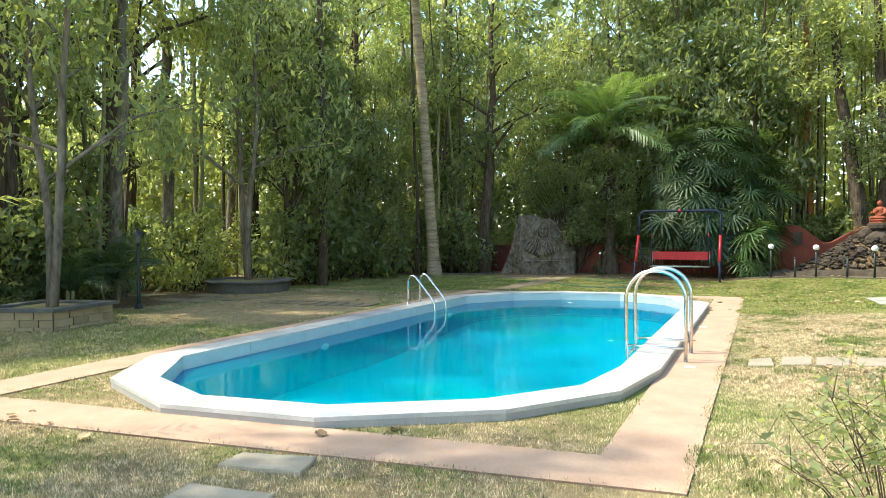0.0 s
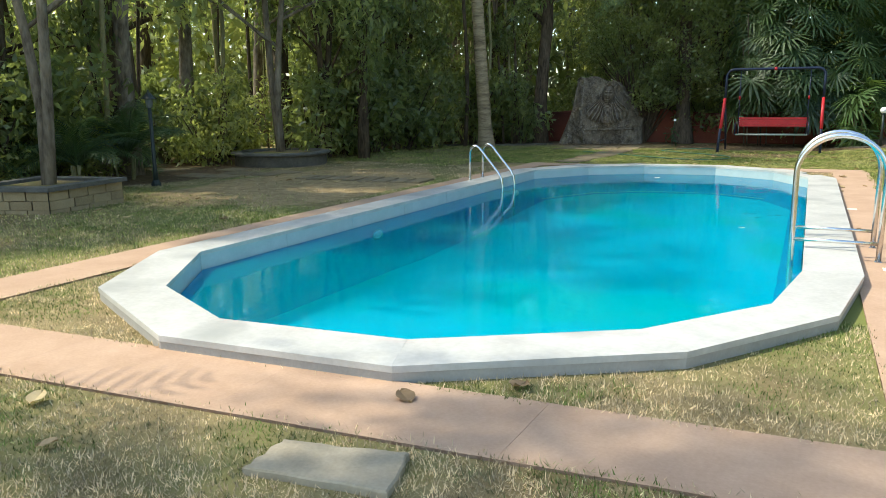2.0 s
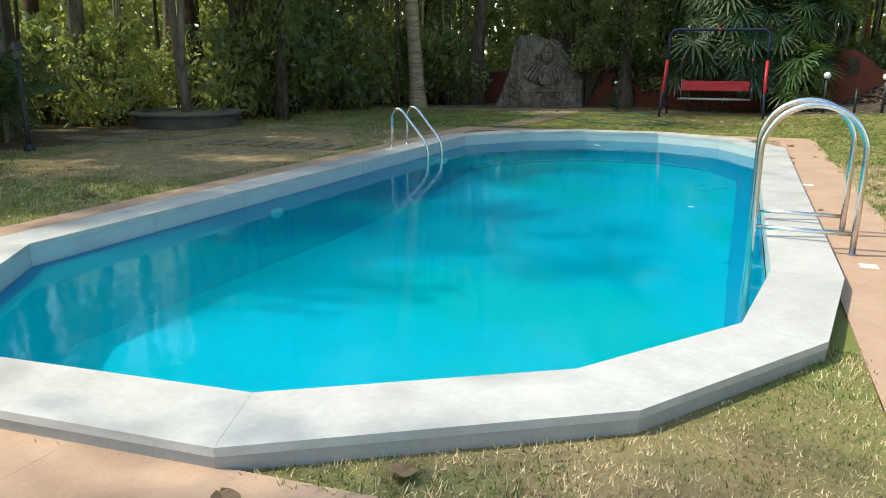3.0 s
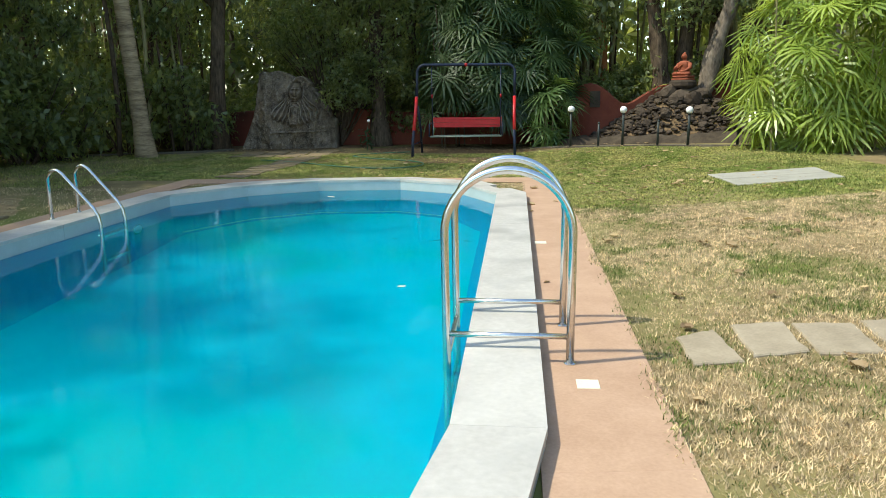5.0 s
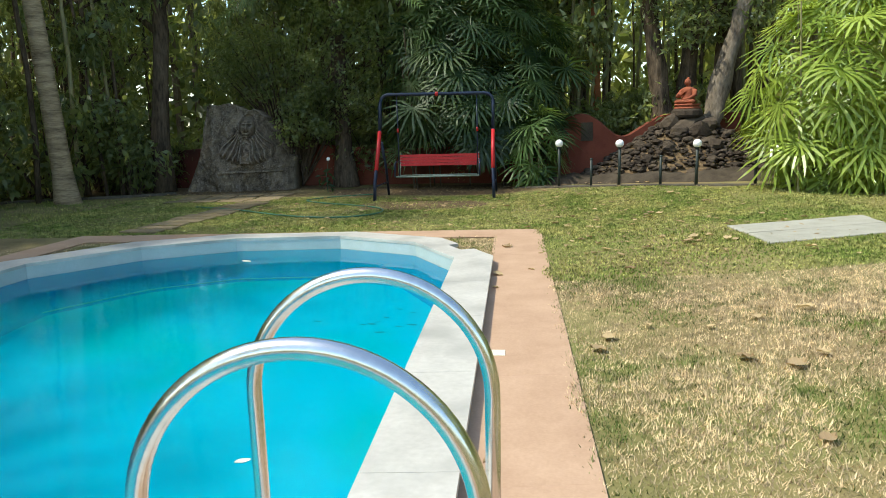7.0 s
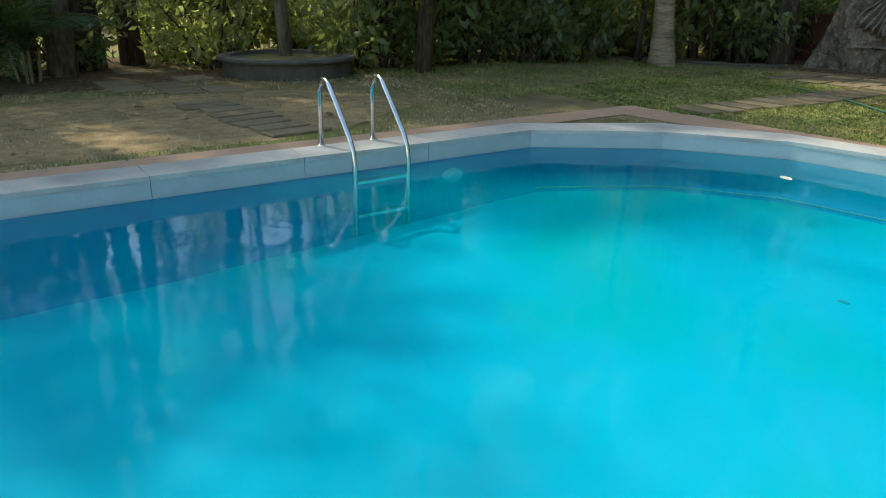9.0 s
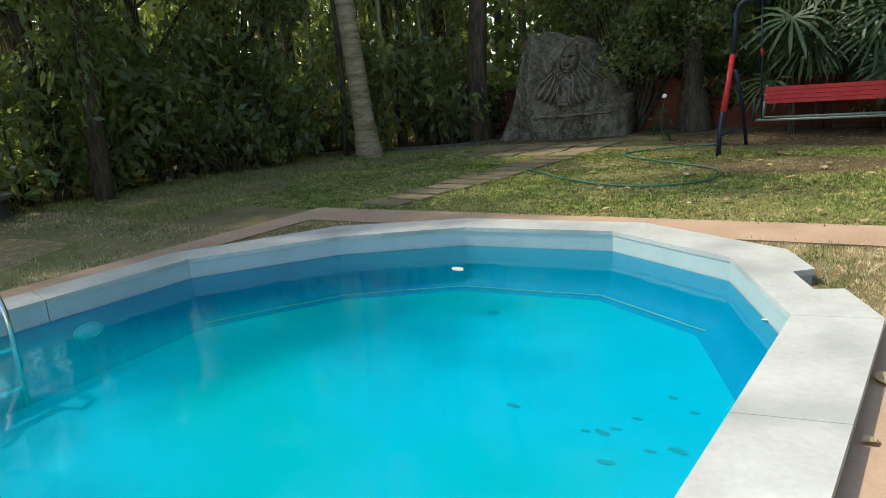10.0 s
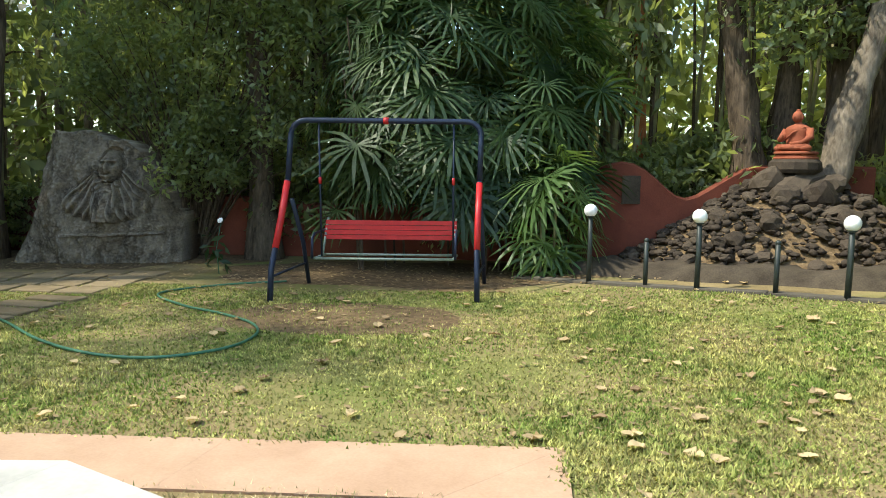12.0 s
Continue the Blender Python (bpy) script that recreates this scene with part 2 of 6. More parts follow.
def grass_material(name, dry, green, lo, hi):
    m = bpy.data.materials.new(name)
    m.use_nodes = True
    n, link = m.node_tree.nodes, m.node_tree.links.new
    b = n["Principled BSDF"]
    co, isl = n.new("ShaderNodeTexCoord"), n.new("ShaderNodeNewGeometry")
    a, c = n.new("ShaderNodeTexNoise"), n.new("ShaderNodeTexNoise")
    a.inputs["Scale"].default_value, a.inputs["Detail"].default_value = 1.25, 5.0
    c.inputs["Scale"].default_value, c.inputs["Detail"].default_value = 5.0, 3.0
    for q in (a, c):
        link(co.outputs["Object"], q.inputs["Vector"])
    s = n.new("ShaderNodeMath")
    s.operation = "MULTIPLY_ADD"
    link(c.outputs["Fac"], s.inputs[0])
    s.inputs[1].default_value = 0.4
    link(a.outputs["Fac"], s.inputs[2])
    s2 = n.new("ShaderNodeMath")
    s2.operation = "MULTIPLY_ADD"
    link(isl.outputs["Random Per Island"], s2.inputs[0])
    s2.inputs[1].default_value = 0.22
    link(s.outputs[0], s2.inputs[2])
    r = n.new("ShaderNodeMapRange")
    r.inputs["From Min"].default_value, r.inputs["From Max"].default_value = lo, hi
    link(s2.outputs[0], r.inputs["Value"])
    mix = n.new("ShaderNodeMix")
    mix.data_type = "RGBA"
    mix.inputs["A"].default_value, mix.inputs["B"].default_value = (*green, 1), (*dry, 1)
    link(r.outputs[0], mix.inputs["Factor"])
    hv = n.new("ShaderNodeHueSaturation")
    mr = n.new("ShaderNodeMapRange")
    mr.inputs["To Min"].default_value, mr.inputs["To Max"].default_value = 0.6, 1.35
    link(isl.outputs["Random Per Island"], mr.inputs["Value"])
    tuft, tr = n.new("ShaderNodeTexNoise"), n.new("ShaderNodeMapRange")
    tuft.inputs["Scale"].default_value, tuft.inputs["Detail"].default_value = 13.0, 3.0
    link(co.outputs["Object"], tuft.inputs["Vector"])
    tr.inputs["From Min"].default_value, tr.inputs["From Max"].default_value = 0.36, 0.64
    tr.inputs["To Min"].default_value, tr.inputs["To Max"].default_value = 0.55, 1.35
    link(tuft.outputs["Fac"], tr.inputs["Value"])
    both = n.new("ShaderNodeMath")
    both.operation = "MULTIPLY"
    link(mr.outputs[0], both.inputs[0])
    link(tr.outputs[0], both.inputs[1])
    link(both.outputs[0], hv.inputs["Value"])
    link(mix.outputs["Result"], hv.inputs["Color"])
    link(hv.outputs[0], b.inputs["Base Color"])
    b.inputs["Roughness"].default_value, b.inputs["Specular IOR Level"].default_value = 0.7, 0.2
    t = n.new("ShaderNodeBsdfTranslucent")
    link(hv.outputs[0], t.inputs["Color"])
    ms = n.new("ShaderNodeMixShader")
    ms.inputs[0].default_value = 0.3
    link(b.outputs[0], ms.inputs[1])
    link(t.outputs[0], ms.inputs[2])
    link(ms.outputs[0], n["Material Output"].inputs["Surface"])
    return m


GRASSDRY = grass_material("dry_lawn_grass", (0.66, 0.51, 0.31), (0.16, 0.215, 0.05), 0.69, 0.81)
GRASSGREEN = grass_material("green_lawn_grass", (0.46, 0.42, 0.15), (0.18, 0.25, 0.05), 0.64, 1.02)


# ---- mesh helpers ----
def np_mesh(name, verts, faces):
    """A mesh from arrays; every face has as many corners as faces has columns."""
    verts, faces = np.asarray(verts, float).reshape(-1, 3), np.asarray(faces, int)
    k = faces.shape[1]
    me = bpy.data.meshes.new(name)
    me.vertices.add(len(verts))
    me.vertices.foreach_set("co", verts.ravel())
    me.loops.add(faces.size)
    me.loops.foreach_set("vertex_index", faces.ravel())
    me.polygons.add(len(faces))
    me.polygons.foreach_set("loop_start", np.arange(0, faces.size, k))
    me.update(calc_edges=True)
    return me


class Shape:
    """Gathers quads and rings of one mesh."""

    def __init__(self):
        self.v, self.f = [], []

    def ring_tube(self, pts, radii, sides=8, cap=True, rough=0.0):
        pts = [Vector(p) for p in pts]
        base, up = len(self.v), Vector((0.31, 0.22, 0.92))
        for i, p in enumerate(pts):
            d = (pts[min(i + 1, len(pts) - 1)] - pts[max(i - 1, 0)]).normalized()
            u = d.cross(up)
            u = u.normalized() if u.length > 0.05 else d.cross(Vector((1, 0, 0))).normalized()
            w = d.cross(u)
            r = radii[i] if hasattr(radii, "__len__") else radii
            for k in range(sides):
                a = 2 * math.pi * k / sides
                q = (u * math.cos(a) + w * math.sin(a)) * r
                self.v.append(p + (q * (1 + rough * noise.noise(Vector((2.2 * math.cos(a), 2.2 * math.sin(a), p.z * 1.6))) + 0.5 * rough * noise.noise(Vector((5 * math.cos(a), 5 * math.sin(a), p.z * 5)))) if rough else q))
        for i in range(len(pts) - 1):
            for k in range(sides):
                a, b = base + i * sides + k, base + i * sides + (k + 1) % sides
                self.f.append((a, b, b + sides, a + sides))
        if cap:
            self.f.append(tuple(base + k for k in range(sides)))
            self.f.append(tuple(base + (len(pts) - 1) * sides + k for k in reversed(range(sides))))
        return self

    def prism(self, poly, z0, z1, bevel=0.0):
        """An upright prism on a polygon; z0, z1 may be functions of x, y. bevel: worn upper edge."""
        n, base = len(poly), len(self.v)
        low = z0 if callable(z0) else (lambda x, y: z0)
        top = z1 if callable(z1) else (lambda x, y: z1)
        c = Vector((sum(p[0] for p in poly) / n, sum(p[1] for p in poly) / n))
        self.v += [Vector((x, y, low(x, y))) for x, y in poly]
        rings = 1
        if bevel:
            self.v += [Vector((x, y, top(x, y) - bevel)) for x, y in poly]
            rings = 2
        for x, y in poly:
            q = Vector((x, y)) - c
            q = c + q * max(0.0, 1 - bevel / max(q.length, 1e-3))
            self.v.append(Vector((q.x, q.y, top(x, y))))
        for r in range(rings):
            for k in range(n):
                a, b = base + r * n + k, base + r * n + (k + 1) % n
                self.f.append((a, b, b + n, a + n))
        self.f.append(tuple(base + k for k in reversed(range(n))))
        self.f.append(tuple(base + rings * n + k for k in range(n)))
        return self

    def box(self, x0, y0, z0, x1, y1, z1, bevel=0.0):
        return self.prism([(x0, y0), (x1, y0), (x1, y1), (x0, y1)], z0, z1, bevel)

    def ball(self, c, r, rows=8, cols=12, squash=(1, 1, 1)):
        base = len(self.v)
        c = Vector(c)
        for i in range(rows + 1):
            t = math.pi * i / rows
            for k in range(cols):
                a = 2 * math.pi * k / cols
                self.v.append(c + Vector((math.sin(t) * math.cos(a) * squash[0], math.sin(t) * math.sin(a) * squash[1], math.cos(t) * squash[2])) * r)
        for i in range(rows):
            for k in range(cols):
                a, b = base + i * cols + k, base + i * cols + (k + 1) % cols
                self.f.append((a, a + cols, b + cols, b))
        return self

    def lathe(self, c, profile, cols=16):
        base = len(self.v)
        for r, z in profile:
            for k in range(cols):
                a = 2 * math.pi * k / cols
                self.v.append(Vector((c[0] + r * math.cos(a), c[1] + r * math.sin(a), c[2] + z)))
        for i in range(len(profile) - 1):
            for k in range(cols):
                a, b = base + i * cols + k, base + i * cols + (k + 1) % cols
                self.f.append((a, b, b + cols, a + cols))
        self.f.append(tuple(base + k for k in reversed(range(cols))))
        self.f.append(tuple(base + (len(profile) - 1) * cols + k for k in range(cols)))
        return self

    def mesh(self, name, smooth=False):
        me = bpy.data.meshes.new(name)
        me.from_pydata([tuple(v) for v in self.v], [], self.f)
        bm = bmesh.new()
        bm.from_mesh(me)
        bmesh.ops.recalc_face_normals(bm, faces=bm.faces)
        bm.to_mesh(me)
        bm.free()
        if smooth:
            me.polygons.foreach_set("use_smooth", [True] * len(me.polygons))
        return me


def part(name, shape, mat, parent=None, label="", smooth=False):
    """One mesh object, under a thing or a part when parent is given."""
    me = shape.mesh(name, smooth) if isinstance(shape, Shape) else shape
    if not me.materials:
        me.materials.append(mat)
    ob = new(name, me)
    if parent:
        ob.parent = parent
    return tagged(ob, label)


def thing(name, label, category, group="", at=(0, 0, 0), turn=0.0):
    ob = new(name)
    ob.matrix_basis = pose(*at, 0, 0, turn)
    ob.empty_display_size = 0.2
    return tagged(ob, label, category, group)


def inside(poly, x, y):
    """Which of the points lie in the polygon."""
    x, y = np.asarray(x, float), np.asarray(y, float)
    hit = np.zeros(x.shape, bool)
    for (x0, y0), (x1, y1) in zip(poly, poly[1:] + poly[:1]):
        if y0 != y1:
            hit ^= ((y0 > y) != (y1 > y)) & (x < (x1 - x0) * (y - y0) / (y1 - y0) + x0)
    return hit


def step(a, b, x):
    t = np.clip((x - a) / (b - a), 0, 1)
    return t * t * (3 - 2 * t)


def gz(x, y):
    """The lawn's height: level round the pool, rising gently towards the rockery and the fan palms."""
    x, y = np.asarray(x, float), np.asarray(y, float)
    z = -0.035 + 0.062 * np.clip(x - 0.75, 0, 3.6) + 0.11 * step(9.5, 14.0, y) * step(-0.6, 1.2, x)
    return z + 0.012 * np.sin(1.7 * x + 0.6) * np.sin(1.3 * y) * step(0.7, 1.5, np.maximum(x, -5.2 - x)) - 0.05 * step(13.5, 18, y) * step(-6, -9, x)


def gzf(x, y):
    return float(gz(x, y))


# ---- plan of the pool and its paths ----
INNER = [(-5.06, -1.30), (-4.41, -2.29), (-3.50, -2.73), (-2.29, -2.60), (-1.19, -1.90), (-0.56, -1.05), (-0.40, 0.0), (-0.39, 6.93), (-0.926, 7.92), (-1.93, 8.43), (-3.19, 8.26), (-4.10, 7.66), (-4.82, 6.65)]
OUTER = [(-5.43, -1.42), (-4.82, -2.52), (-3.58, -3.12), (-2.16, -2.99), (-0.90, -2.18), (-0.19, -1.16), (0.0, 0.0), (0.0, 7.03), (-0.645, 8.22), (-1.80, 8.78), (-3.38, 8.60), (-4.42, 8.02), (-5.17, 6.76)]
PATH_OUT = [(-6.10, -3.925), (0.57, -3.31), (0.565, 9.46), (-5.70, 9.07)]
PATH_IN = [(-5.46, -3.245), (-0.03, -2.79), (-0.035, 8.785), (-5.30, 8.50)]
ZC, ZP, ZW = 0.06, -0.02, -0.10


# ---- ground ----
def ground():
    xs = np.r_[-600, -250, -100, -50, -30, -22, np.arange(-16, 9.01, 0.2), 14, 22, 40, 90, 250, 600]
    ys = np.r_[-600, -250, -100, -40, -20, np.arange(-11, 19.01, 0.2), 22, 28, 40, 60, 100, 250, 600]
    X, Y = np.meshgrid(xs, ys)
    V = np.stack([X, Y, gz(X, Y)], -1).reshape(-1, 3)
    n, m = len(xs), len(ys)
    i, j = np.meshgrid(np.arange(n - 1), np.arange(m - 1))
    a = (j * n + i).ravel()
    F = np.stack([a, a + 1, a + n + 1, a + n], 1)
    wet = inside(INNER, V[:, 0], V[:, 1])
    F = F[~wet[F].any(1)]
    ob = new("ground", np_mesh("ground", V, F))
    ob.data.materials.append(SOIL)
    ob.data.polygons.foreach_set("use_smooth", [True] * len(ob.data.polygons))
    tagged(ob, "lawn ground of dry soil and thatch", "ground", kind="structure")


ground()


def earth_patch(name, cx, cy, rx, ry, label, seed, mat=LITTER):
    """Bare earth with an uneven outline, a little above the lawn's soil."""
    s = Shape()
    n, rings = 56, 9
    for k in range(rings + 1):
        for i in range(n):
            a = 2 * math.pi * i / n
            q = (k / rings) * (1 + 0.22 * noise.noise(Vector((2.2 * math.cos(a), 2.2 * math.sin(a), seed))) + 0.08 * noise.noise(Vector((7 * math.cos(a), 7 * math.sin(a), seed))))
            x, y = cx + rx * q * math.cos(a), cy + ry * q * math.sin(a)
            s.v.append(Vector((x, y, gzf(x, y) + 0.006 - 0.004 * (k == rings))))
    for k in range(rings):
        for i in range(n):
            a, b = k * n + i, k * n + (i + 1) % n
            s.f.append((a, b, b + n, a + n))
    ob = part(name, s, mat, smooth=True)
    tagged(ob, label, "ground", kind="structure")


earth_patch("ground_bare", -1.45, 12.6, 1.2, 0.75, "worn brown earth before the swing", 1)
earth_patch("ground_thatch", -7.75, 4.0, 1.75, 2.9, "brown trodden thatch beside the pool path", 5, THATCH)
earth_patch("ground_litter", -1.0, 15.6, 3.0, 1.25, "dark earth strewn with dry leaves under the palms", 2)
earth_patch("ground_litter_far", -8.5, 17.2, 5.0, 2.3, "dark earth strewn with dry leaves under the trees", 3)
earth_patch("ground_litter_side", -12.4, 5.5, 2.2, 8.5, "dark earth strewn with dry leaves under the trees", 4)


# ---- pool ----
def lerp(a, b, t):
    return (a[0] + (b[0] - a[0]) * t, a[1] + (b[1] - a[1]) * t)


def shrink(poly, d):
    c = (sum(p[0] for p in poly) / len(poly), sum(p[1] for p in poly) / len(poly))
    out = []
    for i, p in enumerate(poly):
        a, b = Vector(poly[i - 1]), Vector(poly[(i + 1) % len(poly)])
        p = Vector(p)
        n1, n2 = (p - a).normalized(), (b - p).normalized()
        nn = (Vector((-n1.y, n1.x)) + Vector((-n2.y, n2.x))).normalized()
        out.append(tuple(p + nn * d / max(0.5, nn.dot(Vector((-n1.y, n1.x))))))
    return out


def floor_z(y):
    return -0.67 + 0.23 * float(step(2.0, 8.0, np.array(y)))


def pool():
    n = len(INNER)
    basin = thing("pool_basin", "blue painted pool basin sunk in the lawn", "pool")
    tagged(basin, kind="structure")
    wall = Shape()
    rim = shrink(INNER, 0.004)
    COVE = ((rim, None), (shrink(INNER, 0.03), 0.16), (shrink(INNER, 0.06), 0.07), (shrink(INNER, 0.12), 0.022), (shrink(INNER, 0.24), -0.004))
    for k in range(n):
        a, b = k, (k + 1) % n
        base = len(wall.v)
        for t in range(9):
            for ring, z in COVE:
                x, y = lerp(ring[a], ring[b], t / 8)
                wall.v.append(Vector((x, y, -0.103 if z is None else floor_z(y) + z)))
        for t in range(8):
            for r in range(4):
                q = base + 5 * t + r
                wall.f.append((q, q + 1, q + 6, q + 5))
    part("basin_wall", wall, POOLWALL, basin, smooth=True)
    xs, ys = np.linspace(-5.3, -0.2, 24), np.linspace(-3, 8.7, 50)
    X, Y = np.meshgrid(xs, ys)
    Z = -0.67 + 0.23 * step(2.0, 8.0, Y)
    i, j = np.meshgrid(np.arange(23), np.arange(49))
    a = (j * 24 + i).ravel()
    bottom = np_mesh("basin_floor", np.stack([X, Y, Z], -1).reshape(-1, 3), np.stack([a, a + 1, a + 25, a + 24], 1))
    bottom.polygons.foreach_set("use_smooth", [True] * len(bottom.polygons))
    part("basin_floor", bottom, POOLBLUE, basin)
    line = Shape()
    inn = shrink(INNER, 0.16)
    for k in range(8, 12):
        p = [(*lerp(inn[k], inn[k + 1], t / 4), 0) for t in range(5)]
        line.ring_tube([(x, y, floor_z(y) + 0.022) for x, y, _ in p], 0.006, 5)
    part("border_line", line, TILE, basin, "thin white tile line under water")
    sheet = bpy.data.meshes.new("pool_water")
    sheet.from_pydata([(x, y, ZW) for x, y in shrink(INNER, 0.002)], [], [tuple(range(n))])
    if sheet.polygons[0].normal.z < 0:
        sheet.flip_normals()
    w = part("pool_water", sheet, WATER)
    tagged(w, "clear still turquoise water filling the pool", "water", kind="structure")

    rim_ob = thing("pool_coping", "grey-white marble coping round the pool", "coping")
    tagged(rim_ob, kind="structure")
    for k in range(n):
        i0, i1, o0, o1 = INNER[k], INNER[(k + 1) % n], OUTER[k], OUTER[(k + 1) % n]
        long = math.dist(i0, i1)
        cuts = max(1, round(long / 1.15))
        for c in range(cuts):
            g = 0.0003 / max(long / cuts, 0.1)
            t0, t1 = c / cuts + g, (c + 1) / cuts - g
            quad = [lerp(i0, i1, t0), lerp(o0, o1, t0), lerp(o0, o1, t1), lerp(i0, i1, t1)]
            if k == 7 and c == 0:
                quad = [i0, o0, o1, i1]
                slab = Shape()
                slab.prism([i0, o0, (-0.22, 7.455), (-0.36, 7.395)], 0.025, ZC, 0.0)
                slab.prism([i0, (-0.36, 7.395), (-0.52, 7.705), i1], 0.025, ZC, 0.0)
                slab.prism([i1, (-0.52, 7.705), (-0.415, 7.80), o1], 0.025, ZC, 0.0)
                part("coping_slab", slab, MARBLE, rim_ob, "marble slab with a square notch")
                part("facing_panel", Shape().prism([lerp(i0, (-0.36, 7.395), 0.5), (-0.40, 7.36), (-0.55, 7.68), lerp(i1, (-0.52, 7.705), 0.5)], -0.2, 0.0235), FACING, rim_ob)
                part("facing_panel", Shape().prism([lerp(i0, o0, 0.4), lerp(i0, o0, 0.98), (-0.235, 7.43), (-0.37, 7.37)], -0.2, 0.0235), FACING, rim_ob)
                part("facing_panel", Shape().prism([(-0.54, 7.71), (-0.425, 7.775), lerp(i1, o1, 0.98), lerp(i1, o1, 0.4)], -0.2, 0.0235), FACING, rim_ob)
            else:
                part("coping_slab", Shape().prism(quad, 0.025, ZC, 0.0008), MARBLE, rim_ob)
                face = [lerp(quad[0], quad[1], 0.55), lerp(quad[0], quad[1], 0.985), lerp(quad[3], quad[2], 0.985), lerp(quad[3], quad[2], 0.55)]
                part("facing_panel", Shape().prism(face, -0.2, 0.0235), FACING, rim_ob)
            edge = [lerp(quad[0], quad[1], 0.012), lerp(quad[0], quad[1], 0.4), lerp(quad[-1], quad[-2], 0.4), lerp(quad[-1], quad[-2], 0.012)]
            part("inner_tile", Shape().prism(edge, -0.12, 0.0235), TILE, rim_ob)


pool()


# Pale rimmed discs modelled in place of light reflecting under water
def pool_glints():
    for x, y, z, turn in GLINTS:
        g = thing("pool_glint", "pale oval disc on the pool wall in place of a light reflection", "pool lamp", "underwater lamps", (x, y, z), turn)
        rim = part("glint_rim", Shape().ring_tube([(0.0, 0.11 * math.cos(a), 0.055 * math.sin(a)) for a in np.linspace(0, 2 * math.pi, 21)], 0.012, 6, False), STEEL, g, smooth=True)
        part("lens", Shape().ball((0, 0, 0), 0.105, 8, 16, (0.2, 1, 0.5)), BALL, rim, "pale disc of the reflection", smooth=True)


GLINTS = [(-4.83, 5.75, -0.25, 0), (-4.965, 1.45, -0.25, 0)]
pool_glints()


# ---- red paths ----
def paths():
    walkway = thing("red_path", "red oxide concrete path round the pool", "path")
    tagged(walkway, kind="structure")
    corners = [(PATH_OUT[k], PATH_IN[k]) for k in range(4)]
    for k in range(4):
        (o0, i0), (o1, i1) = corners[k], corners[(k + 1) % 4]
        part("mortar_bed", Shape().prism([i0, o0, o1, i1], -0.1, ZP - 0.0018), MORTAR, walkway)
    for k in range(4):
        (o0, i0), (o1, i1) = corners[k], corners[(k + 1) % 4]
        # each side runs from one mitre to the next; joints lie square to it
        n = max(1, round(math.dist(i0, i1) / 1.25))
        for c in range(n):
            g = 0.0005 / (math.dist(i0, i1) / n)
            t0, t1 = (c + g) / n, (c + 1 - g) / n
            a0, a1 = lerp(i0, i1, t0), lerp(i0, i1, t1)
            lead = (math.dist(o0, o1) - math.dist(i0, i1)) / 2 / math.dist(o0, o1)
            s0, s1 = lead + t0 * (1 - 2 * lead), lead + t1 * (1 - 2 * lead)
            b0, b1 = lerp(o0, o1, s0 if c else 0.0), lerp(o0, o1, s1 if c < n - 1 else 1.0)
            part("paving_slab", Shape().prism([a0, b0, b1, a1], -0.09, ZP + rnd.uniform(-0.0003, 0.0003), 0.0006), PATHRED, walkway)


paths()


# ---- stone pavers set in the lawn ----
def paver(poly, mat, thick, rise, label, group, name="stepping_stone"):
    r = random.Random(round(poly[0][0] * 997 + poly[0][1] * 131))
    edge = []
    for (x0, y0), (x1, y1) in zip(poly, poly[1:] + poly[:1]):
        edge += [(x0, y0)] + [(x0 + (x1 - x0) * t + r.uniform(-0.009, 0.009), y0 + (y1 - y0) * t + r.uniform(-0.009, 0.009)) for t in (0.08, 0.3, 0.5, 0.7, 0.92)]
    edge = [(x + r.uniform(-0.004, 0.004), y + r.uniform(-0.004, 0.004)) for x, y in edge]
    ob = part(name, Shape().prism(edge, lambda x, y: gzf(x, y) + rise - thick, lambda x, y: gzf(x, y) + rise, 0.008), mat, None)
    tagged(ob, label, "stone slab", group)


NEARSTONES = [[(-2.22, -3.98), (-1.64, -3.90), (-1.71, -3.62), (-2.23, -3.74)], [(-2.12, -4.60), (-1.57, -4.52), (-1.57, -4.25), (-2.15, -4.31)],
              [(-2.12, -4.93), (-1.54, -4.84), (-1.58, -4.59), (-2.15, -4.65)], [(-2.12, -5.26), (-1.54, -5.17), (-1.56, -4.92), (-2.11, -4.98)]]
for i, q in enumerate(NEARSTONES):
    paver(q, PAVER, 0.1, 0.035 if i == 0 else 0.022, "grey stone stepping slab set in dry lawn", "stepping stones before the pool")
SIDESTONES = [[(0.80, 0.96), (1.06, 0.98), (1.03, 1.50), (0.80, 1.40)], [(1.13, 1.05), (1.43, 1.10), (1.46, 1.61), (1.15, 1.57)], [(1.47, 1.06), (1.80, 1.08), (1.83, 1.56), (1.50, 1.58)], [(1.87, 1.10), (2.2, 1.12), (2.24, 1.62), (1.90, 1.60)]]
for q in SIDESTONES:
    paver(q, PAVER, 0.06, 0.016, "pale worn stone stepping slab level with dry lawn", "stepping stones beside the path")
for q in ([(2.85, 7.42), (4.36, 7.70), (4.40, 8.33), (2.82, 8.06)], [(2.815, 8.08), (4.41, 8.35), (4.46, 8.98), (2.77, 8.70)]):
    paver(q, SLABSTONE, 0.06, 0.016, "pale concrete cover slab flush with green lawn", "cover slabs", "cover_slab")


